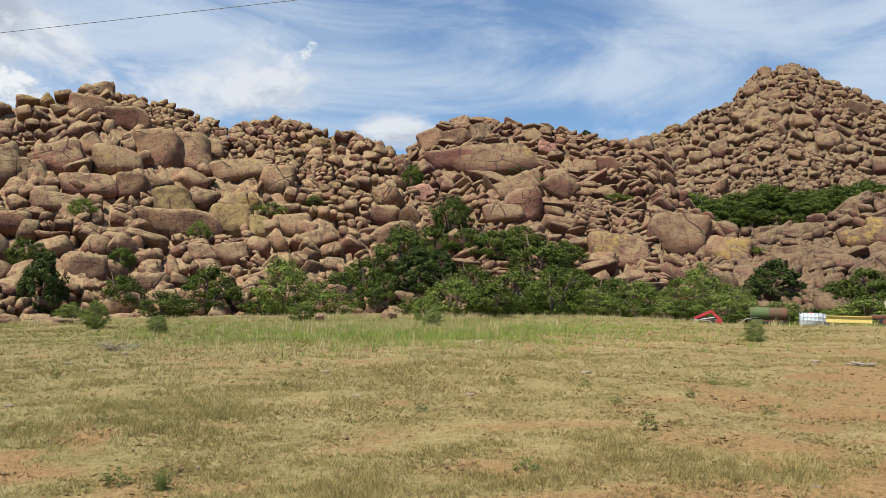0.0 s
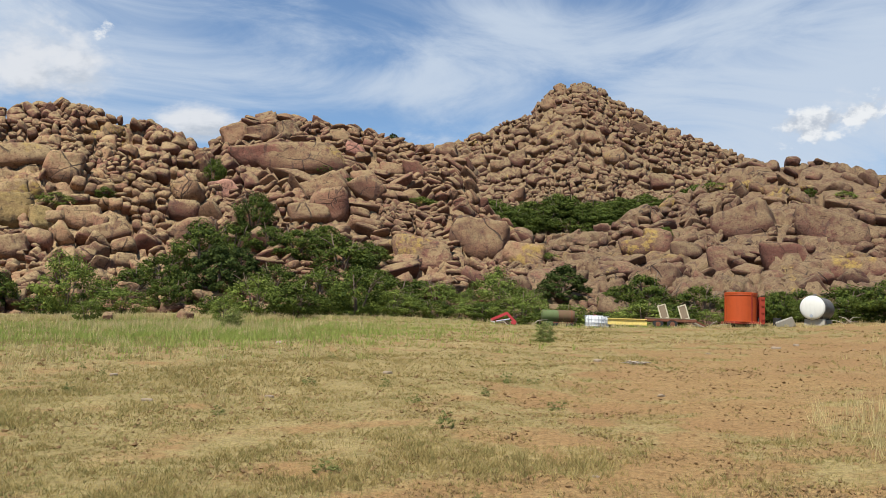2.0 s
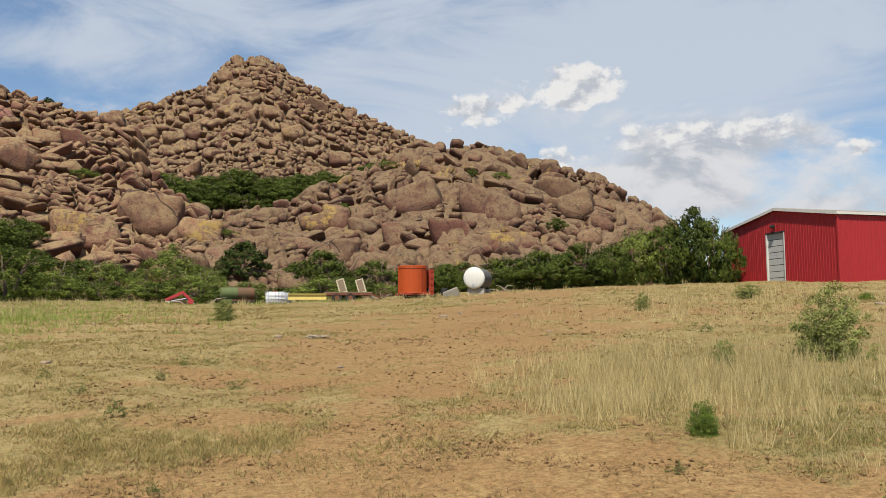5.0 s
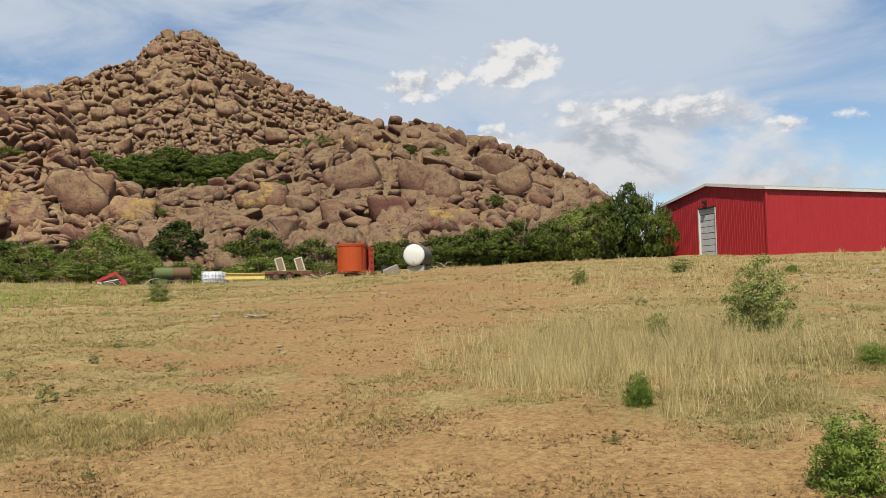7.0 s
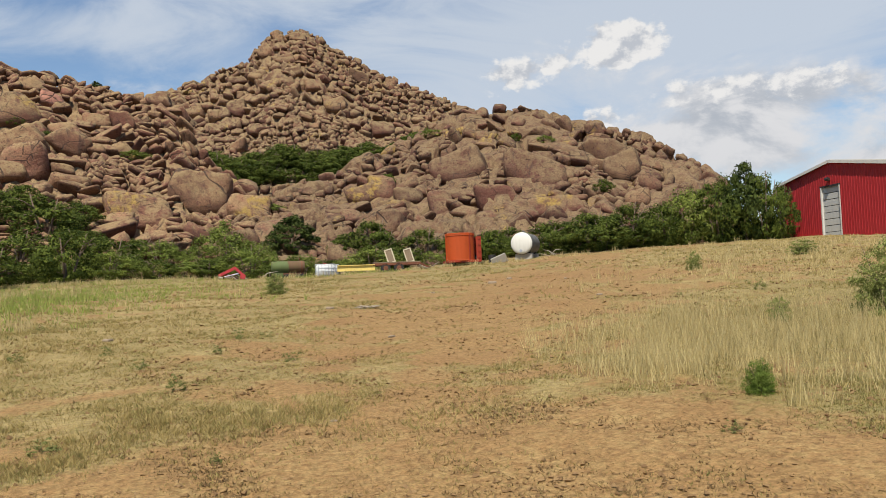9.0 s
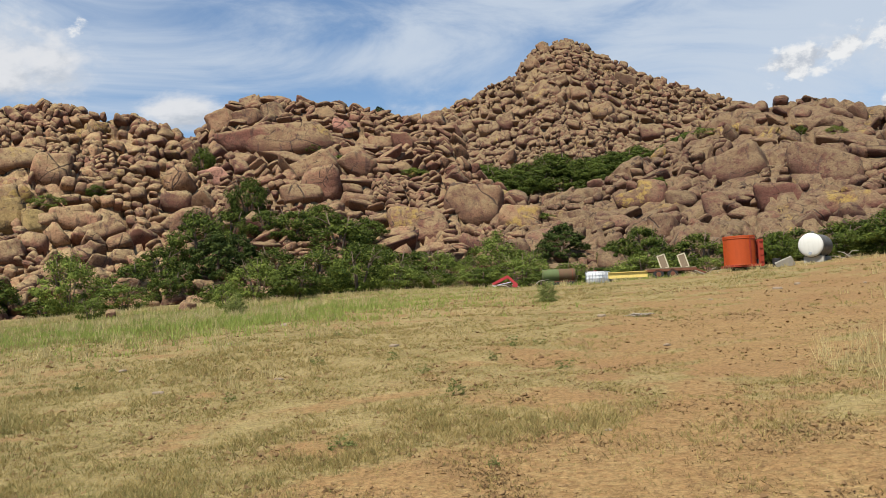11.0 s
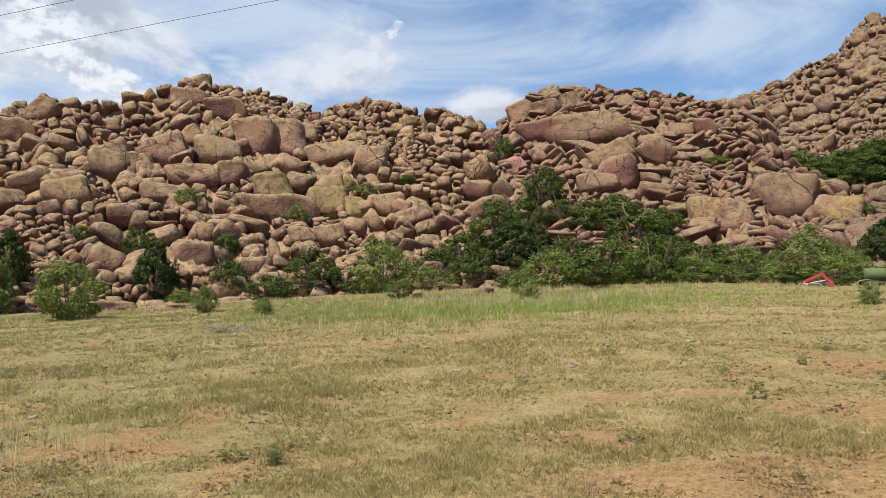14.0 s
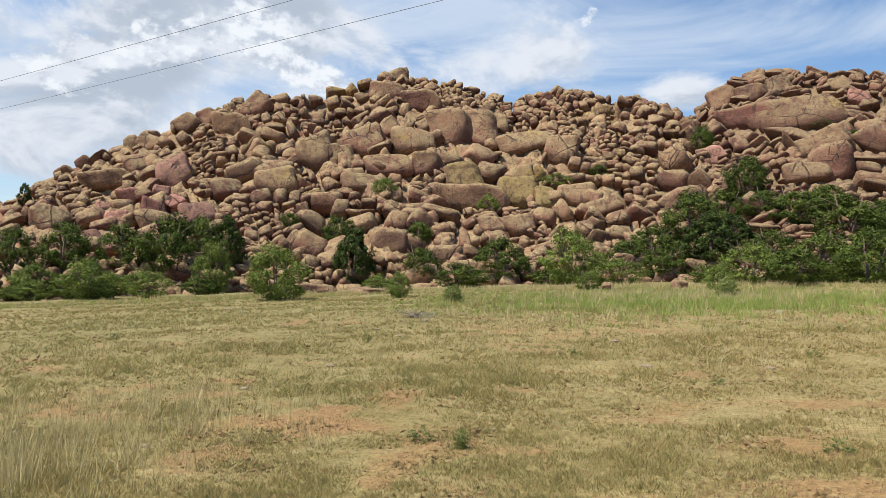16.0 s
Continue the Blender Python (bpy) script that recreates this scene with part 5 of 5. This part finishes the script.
def make_flatbed():
    top = tagged(new("flatbed_trailer"), "low rusty flatbed trailer with two raised loading ramps", "trailer")
    top.matrix_world = facing(-29.0, 50.3, 3)
    part("bed_frame", box(bmesh.new(), (2.9, 0.10, 0.14), (-0.05, -0.7, 0.50), bevel=0.01), RUST, top)
    part("bed_frame", box(bmesh.new(), (2.9, 0.10, 0.14), (-0.05, 0.7, 0.50), bevel=0.01), RUST, top)
    for k in range(14):
        part("deck_board", box(bmesh.new(), (0.18, 1.5, 0.05), (-1.4 + 0.205 * k, 0, 0.60 + 0.004 * (k % 3)), bevel=0.006), WOOD, top)
    for x in (-0.75, 0.05):
        w = part("wheel", lathe(bmesh.new(), [(0.12, -0.09), (0.28, -0.09), (0.31, -0.05), (0.31, 0.05), (0.28, 0.09), (0.12, 0.09)], 24, pose(x, -0.66, 0.27, 90, 0, 0)), RUBBER, top)
        part("rim", lathe(bmesh.new(), [(0.14, -0.1), (0.05, -0.11), (0.05, 0.11), (0.14, 0.1)], 16, pose(x, -0.66, 0.27, 90, 0, 0)), RUST, top)
    part("drawbar", box(bmesh.new(), (0.7, 0.1, 0.1), (1.62, 0, 0.40), (0, 24, 0), 0.01), RUST, top)
    for x in (-0.33, 0.82):
        m = pose(x, -0.1, 0.60, 0, -16, 0)
        bm = bmesh.new()
        for dx in (-0.21, 0.21):
            box(bm, (0.07, 0.06, 0.86), (dx, 0, 0.42))
        for dz in (0.03, 0.83):
            box(bm, (0.42, 0.06, 0.07), (0, 0, dz))
        bmesh.ops.transform(bm, matrix=m, verts=bm.verts)
        ramp = part("ramp", bm, CREAM, top, "pale steel loading ramp")
        bm = box(bmesh.new(), (0.36, 0.03, 0.74), (0, 0.01, 0.43))
        bmesh.ops.transform(bm, matrix=m, verts=bm.verts)
        part("ramp_mesh", bm, WOOD, ramp)


def make_green_tank():
    top = tagged(new("tank_wagon"), "old green and rust-brown cylindrical tank wagon", "tank")
    top.matrix_world = facing(-21.5, 51.5, 6)
    R = 0.36
    m = pose(0, 0, 1.02, 0, 90, 0)
    part("shell", lathe(bmesh.new(), [(0.1, -1.02), (R - 0.03, -1.0), (R, -0.95), (R, -0.92), (R, -0.02), (R, 0.0)], 32, m), GREEN_PAINT, top, "faded green half of the shell", True)
    part("shell", lathe(bmesh.new(), [(R, 0.003), (R, 0.02), (R, 0.92), (R, 0.95), (R - 0.03, 1.0), (0.1, 1.02)], 32, m), RUSTY_GREEN, top, "rusted brown half of the shell", True)
    part("band", lathe(bmesh.new(), [(R + 0.012, 0.78), (R + 0.02, 0.81), (R + 0.012, 0.84)], 32, m), RUST, top)
    part("vent_pipe", tube(bmesh.new(), [(0.72, 0, 1.3), (0.72, 0, 1.58)], [0.025, 0.025], 8), RUST, top)
    part("tool_box", box(bmesh.new(), (0.55, 0.5, 0.34), (-0.62, -0.3, 0.50), bevel=0.02), GREEN_PAINT, top)
    part("axle_frame", box(bmesh.new(), (1.7, 0.4, 0.1), (0.1, 0, 0.6), bevel=0.01), RUST, top)
    for x in (-0.1, 0.7):
        part("wheel", lathe(bmesh.new(), [(0.1, -0.07), (0.27, -0.07), (0.3, -0.03), (0.3, 0.03), (0.27, 0.07), (0.1, 0.07)], 20, pose(x, -0.35, 0.28, 90, 0, 0)), RUBBER, top)
    for k in range(4):
        part("hose_fitting", box(bmesh.new(), (0.09, 0.12, 0.16), (0.25 + 0.2 * k, -0.3, 0.52), bevel=0.01), DARK, top)


def make_loader():
    top = tagged(new("loader_attachment"), "faded red tractor loader arms lying in weeds", "loader")
    top.matrix_world = facing(-17.75, 49.0, 0) @ Matrix.Diagonal((0.85, 0.9, 0.78, 1.0))
    for y in (-0.3, 0.35):
        bm = bmesh.new()
        box(bm, (1.25, 0.09, 0.20), (-0.30, y, 0.62), (0, -27, 0), 0.01)
        box(bm, (0.95, 0.09, 0.18), (0.52, y, 0.58), (0, 46, 0), 0.01)
        part("arm", bm, RED_PAINT, top, "bent red steel arm")
        part("brace", box(bmesh.new(), (0.9, 0.06, 0.08), (-0.1, y, 0.36), (0, -12, 0), 0.008), RED_PAINT, top)
    part("cross_tube", tube(bmesh.new(), [(0.2, -0.36, 0.86), (0.2, 0.41, 0.86)], [0.07, 0.07], 10), RED_PAINT, top)
    part("cylinder", tube(bmesh.new(), [(-0.5, -0.38, 0.25), (0.45, -0.38, 0.46)], [0.045, 0.045], 10), GALV, top)
    part("mount_plate", box(bmesh.new(), (0.36, 0.7, 0.28), (0.72, 0, 0.20), (0, 20, 0), 0.02), RED_PAINT, top)
    part("foot", box(bmesh.new(), (0.3, 0.7, 0.1), (-0.72, 0, 0.22), (0, 10, 0), 0.01), TRIM, top)


def make_deadwood(az, r, seed, spread, count, label, thick=1.0, low=1.0):
    """Bleached branches lying over one another."""
    rng = np.random.default_rng(seed)
    top = tagged(new("brush_pile"), label, "brush")
    top.matrix_world = facing(az, r)
    for k in range(count):
        t = rng.uniform(0, 6.28)
        a = Vector((rng.uniform(-1, 1) * spread * 0.5, rng.uniform(-0.5, 0.5) * spread, 0.02))
        e = a + Vector((math.cos(t) * spread, math.sin(t) * spread * 0.5, rng.uniform(0.05, 0.5) * spread * low))
        mid = a.lerp(e, 0.5) + Vector((0, 0, rng.uniform(0.02, 0.2) * spread))
        part("branch", tube(bmesh.new(), [a, mid, e], [0.035 * spread * thick, 0.026 * spread * thick, 0.008 * spread * thick], 6), DEADWOOD if k % 3 else BARK, top, smooth_faces=True)


make_orange_bin()
make_white_tank()
make_concrete_slab()
make_tote(-24.0, 51.0, 0)
make_tote(-24.25, 52.4, 4)
make_beam()
make_flatbed()
make_green_tank()
make_loader()
make_deadwood(-31.2, 51.5, 3, 1.0, 9, "dead bleached branches piled by the trailer")
make_deadwood(-39.6, 51.0, 4, 0.9, 6, "pale dead branches beside the tank")
make_deadwood(-18.9, 51.0, 6, 1.3, 7, "bare dead branches behind the red loader")
make_deadwood(-26.8, 20.5, 5, 0.26, 30, "small heap of dry twigs on bare soil", 1.6, 0.4)
make_deadwood(21.3, 25.0, 8, 0.62, 44, "silvery dead brush lying in the grass", 0.4, 0.8)


CABLE = paint("weathered_cable", (0.15, 0.15, 0.16), 0.6, (0.09, 0.09, 0.09), 0.3, 3.0)


def make_wire(p, q, sag, label):
    bm = bmesh.new()
    pts = []
    for k in range(41):
        u = k / 40
        v = Vector(p).lerp(Vector(q), u)
        pts.append(v - Vector((0, 0, sag * 4 * u * (1 - u))))
    tube(bm, pts, [0.008] * 41, 6)
    tagged(part("power_line", bm, CABLE), label, "power line", "overhead power lines")


# two parallel overhead wires, drawn beyond the view on both sides
make_wire((-92, 50.3, 9.8), (3, 17.2, 9.6), 0.15, "thin dark overhead power line across the sky")
make_wire((-92, 46.4, 9.8), (3, 15.0, 9.6), 0.15, "thin dark overhead power line across the sky")


def lone_boulder(az, el, w, h, k, label):
    pos, r = place_on_land(az, el, 45.0)
    p, tri = BIG[k]
    q = p * np.array([r * radians(w) / 2, r * radians(w) * 0.4, r * radians(h) * 0.6])
    ob = new("boulder", array_mesh("boulder", q, tri, ROCK_B))
    ob.matrix_world = Matrix.Translation(pos + Vector((0, 0, r * radians(h) * 0.3))) @ Matrix.Rotation(radians(az + 30 * k), 4, "Z")
    tagged(ob, label, "boulder", "boulders at the foot of the hills")


for row in ((7.5, 0.9, 1.9, 1.9, 1), (5.9, 1.2, 0.9, 1.0, 2), (28.3, -0.6, 2.6, 0.6, 0), (25.0, -0.6, 2.4, 0.5, 4), (20.6, 0.4, 0.9, 1.0, 3), (-13.2, 2.6, 2.6, 1.1, 5),
            (8.5, 0.3, 0.7, 0.5, 3), (3.8, 0.6, 1.0, 0.6, 4)):
    lone_boulder(*row, "pinkish granite boulder resting among shrubs")


# ---- field: grass, stones ----
def grass_material(name, a, b):
    m, nt, bs = material(name, 0.8)
    N = Nodes(nt)
    col = N.mix(N.island(), a, b)
    col = N.mix(N.ramp(N.noise(N.position(), 0.5, 4, 0.6), 0.35, 0.65), col, N.mix(0.5, col, b))
    N.put(bs, "Base Color", col)
    thin = nt.nodes.new("ShaderNodeBsdfTranslucent")
    N.put(thin, "Color", col)
    mixer = nt.nodes.new("ShaderNodeMixShader")
    mixer.inputs[0].default_value = 0.3
    nt.links.new(bs.outputs[0], mixer.inputs[1])
    nt.links.new(thin.outputs[0], mixer.inputs[2])
    nt.links.new(mixer.outputs[0], nt.nodes["Material Output"].inputs[0])
    return m


def blades(x, y, height, width, per, spread, rng, lean=0.45):
    """Blades of grass in tufts: bent triangles of two pieces."""
    n = len(x)
    k = np.repeat(np.arange(n), per)
    t = rng.uniform(0, 2 * np.pi, n * per)
    d = np.abs(rng.normal(size=n * per)) * np.repeat(spread, per)
    bx, by = x[k] + np.cos(t) * d, y[k] + np.sin(t) * d
    bz = ground_z(bx, by) - 0.01
    h = height[k] * rng.uniform(0.45, 1.1, n * per)
    w = width[k] * rng.uniform(0.6, 1.3, n * per)
    tilt = rng.normal(size=(n * per, 2)) * lean * h[:, None]
    face = rng.uniform(0, np.pi, n * per)
    sx, sy = np.cos(face) * w, np.sin(face) * w
    P = np.stack([np.stack([bx - sx, by - sy, bz], -1), np.stack([bx + sx, by + sy, bz], -1),
                  np.stack([bx + tilt[:, 0], by + tilt[:, 1], bz + h], -1)], 1)
    return P.reshape(-1, 3)


def field_grass():
    rng = np.random.default_rng(77)
    n = 190000
    az = rng.uniform(-72, 53, n)
    r = (5.0 ** -0.5 + (56.0 ** -0.5 - 5.0 ** -0.5) * rng.uniform(0, 1, n)) ** -2
    a = np.radians(az)
    x, y = -np.sin(a) * r, np.cos(a) * r
    cover, green = track_cover(x, y), greenness(x, y)
    tufts = smooth(fbm(x * 1.1, y * 1.1, 57, 4), 0.34, 0.66)
    keep = rng.uniform(0, 1, n) < np.clip(cover * 1.1 - 0.1, 0.06, 1) * (0.52 + 0.55 * tufts)
    x, y, r, az, cover, green = (q[keep] for q in (x, y, r, az, cover, green))
    far = smooth(r, 8, 45)
    tall = fbm(x * 0.3, y * 0.3, 51, 3)
    height = (0.022 + 0.13 * tall ** 3 + 0.035 * cover) * (0.85 + 0.5 * far)
    width = 0.0045 + 0.012 * far
    is_green = rng.uniform(0, 1, len(x)) < np.clip(0.12 + 0.65 * green, 0, 0.85)
    for name, sel, mat, label in (("green_grass", is_green, grass_material("green_grass", (0.135, 0.132, 0.044), (0.290, 0.258, 0.092)), "short yellow-green grass covering the field"),
                                  ("dry_grass", ~is_green, grass_material("dry_grass", (0.228, 0.168, 0.054), (0.376, 0.296, 0.121)), "short dry straw-coloured grass in the field")):
        P = blades(x[sel], y[sel], height[sel], width[sel], 7, 0.026 + 0.06 * far[sel], rng, 0.6)
        ob = new(name, array_mesh(name, P, np.arange(len(P)).reshape(-1, 3), mat, False))
        tagged(ob, label, "grass", kind="stuff")
    # tall pale bunch grass
    spots = []
    for ca, cr, wa, wr, count in ((-49, 11.5, 7, 2.2, 330), (-58, 11.5, 7, 3, 330), (-46, 9.2, 4, 0.8, 70), (40, 9.5, 9, 2.2, 120), (45, 8, 6, 1.2, 70), (10, 50, 40, 3, 1500), (3, 36, 10, 5, 700),
                                  (-55, 30, 12, 12, 250), (15, 24, 22, 10, 260)):
        q = rng.normal(size=(count, 2))
        spots.append(np.stack([ca + q[:, 0] * wa * 0.6, np.clip(cr + q[:, 1] * wr * 0.6, 6.3, 55)], -1))
    s = np.concatenate(spots)
    a = np.radians(s[:, 0])
    x, y = -np.sin(a) * s[:, 1], np.cos(a) * s[:, 1]
    far = smooth(s[:, 1], 8, 45)
    P = blades(x, y, 0.10 + 0.38 * rng.uniform(0, 1, len(x)) ** 1.6, 0.0034 + 0.010 * far, 24, 0.11 + 0.05 * far, rng, 0.24)
    ob = new("tall_grass", array_mesh("tall_grass", P, np.arange(len(P)).reshape(-1, 3), grass_material("straw", (0.310, 0.245, 0.100), (0.560, 0.465, 0.235)), False))
    tagged(ob, "tall pale bunches of dry seeding grass", "grass", kind="stuff")
    # lusher green strip in the middle distance, and weeds at its edge
    m = 7600
    az, r = rng.normal(3, 8, m), np.clip(rng.normal(35, 5, m), 20, 50)
    az[:1800], r[:1800] = rng.uniform(-30, 50, 1800), rng.uniform(47, 55, 1800)
    a = np.radians(az)
    x, y = -np.sin(a) * r, np.cos(a) * r
    P = blades(x, y, 0.12 + 0.16 * rng.uniform(0, 1, m), 0.012 + 0 * x, 8, 0.14 + 0 * x, rng, 0.3)
    ob = new("lush_grass", array_mesh("lush_grass", P, np.arange(len(P)).reshape(-1, 3), grass_material("lush_grass", (0.185, 0.240, 0.045), (0.310, 0.360, 0.090)), False))
    tagged(ob, "tall fresh green grass in the damp middle of the field", "grass", kind="stuff")


field_grass()


def field_litter():
    """Dark dead tufts, clods and droppings that speckle the bare soil; their dark colour also stands for shade among
    tufts.
    """
    rng = np.random.default_rng(99)
    n = 95000
    az, r = rng.uniform(-72, 53, n), (5.0 ** -0.5 + (52.0 ** -0.5 - 5.0 ** -0.5) * rng.uniform(0, 1, n)) ** -2
    a = np.radians(az)
    x, y = -np.sin(a) * r, np.cos(a) * r
    keep = 0.5 * fbm(x * 0.3, y * 0.3, 61, 3) + 0.7 * rng.uniform(0, 1, n) > 0.62
    x, y, far = x[keep], y[keep], smooth(r[keep], 8, 45)
    P = blades(x, y, 0.018 + 0.018 * rng.uniform(0, 1, len(x)), 0.0055 + 0.014 * far, 4, 0.022 + 0.05 * far, rng, 1.0)
    ob = new("litter", array_mesh("litter", P, np.arange(len(P)).reshape(-1, 3), grass_material("litter_and_shade", (0.110, 0.072, 0.036), (0.225, 0.155, 0.072)), False))
    tagged(ob, "dark dead tufts, clods and painted shade specks on the soil", "litter", kind="stuff")


field_litter()


def field_clods():
    """Clods of red earth and bits of gravel, strewn over the bare patches."""
    rng = np.random.default_rng(123)
    n = 26000
    az, r = rng.uniform(-72, 53, n), (5.0 ** -0.4 + (40.0 ** -0.4 - 5.0 ** -0.4) * rng.uniform(0, 1, n)) ** -2.5
    a = np.radians(az)
    x, y = -np.sin(a) * r, np.cos(a) * r
    keep = fbm(x * 0.7, y * 0.7, 91, 4) + 0.5 * rng.uniform(0, 1, n) > 0.72
    x, y, r = x[keep], y[keep], r[keep]
    n = len(x)
    size = (0.005 + 0.012 * rng.uniform(0, 1, n) ** 3) * (0.7 + r / 12)
    corners = np.array([(1, 0, 0), (0, 1, 0), (-1, 0, 0), (0, -1, 0), (0, 0, 1), (0, 0, -1)], float)
    faces = np.array([(0, 1, 4), (1, 2, 4), (2, 3, 4), (3, 0, 4), (1, 0, 5), (2, 1, 5), (3, 2, 5), (0, 3, 5)])
    P = corners[None] * rng.uniform(0.6, 1.4, (n, 6, 1)) + rng.normal(size=(n, 6, 3)) * 0.3
    P = P * np.array([1.25, 1.25, 0.9]) * size[:, None, None]
    P += np.stack([x, y, ground_z(x, y) + size * 0.3], -1)[:, None]
    F = faces[None] + 6 * np.arange(n)[:, None, None]
    ob = new("clods", array_mesh("clods", P.reshape(-1, 3), F.reshape(-1, 3), grass_material("red_earth_clods", (0.165, 0.092, 0.044), (0.310, 0.205, 0.098)), False))
    tagged(ob, "clods of reddish earth and gravel on the field", "earth", kind="stuff")


field_clods()


def field_stones():
    rng = np.random.default_rng(9)
    pale = paint("pale_stone", (0.269, 0.210, 0.151), 0.95, (0.252, 0.202, 0.160), 0.5, 8.0)
    meshes = [array_mesh("stone", p, t, pale) for p, t in SMALL[:5]]
    for k in range(34):
        az, r = rng.uniform(-68, 48), 7 * 6 ** rng.uniform(0, 1)
        x, y, z = yard(az, r)
        s = rng.uniform(0.02, 0.06) * (0.6 + r / 25)
        ob = new("stone", meshes[k % 5])
        ob.matrix_world = pose(x, y, z + s * 0.2, 0, 0, rng.uniform(0, 360)) @ Matrix.Diagonal((s * 1.4, s, s * 0.6, 1))
        tagged(ob, "small pale stone lying on the field", "stone", "stones on the field")


field_stones()
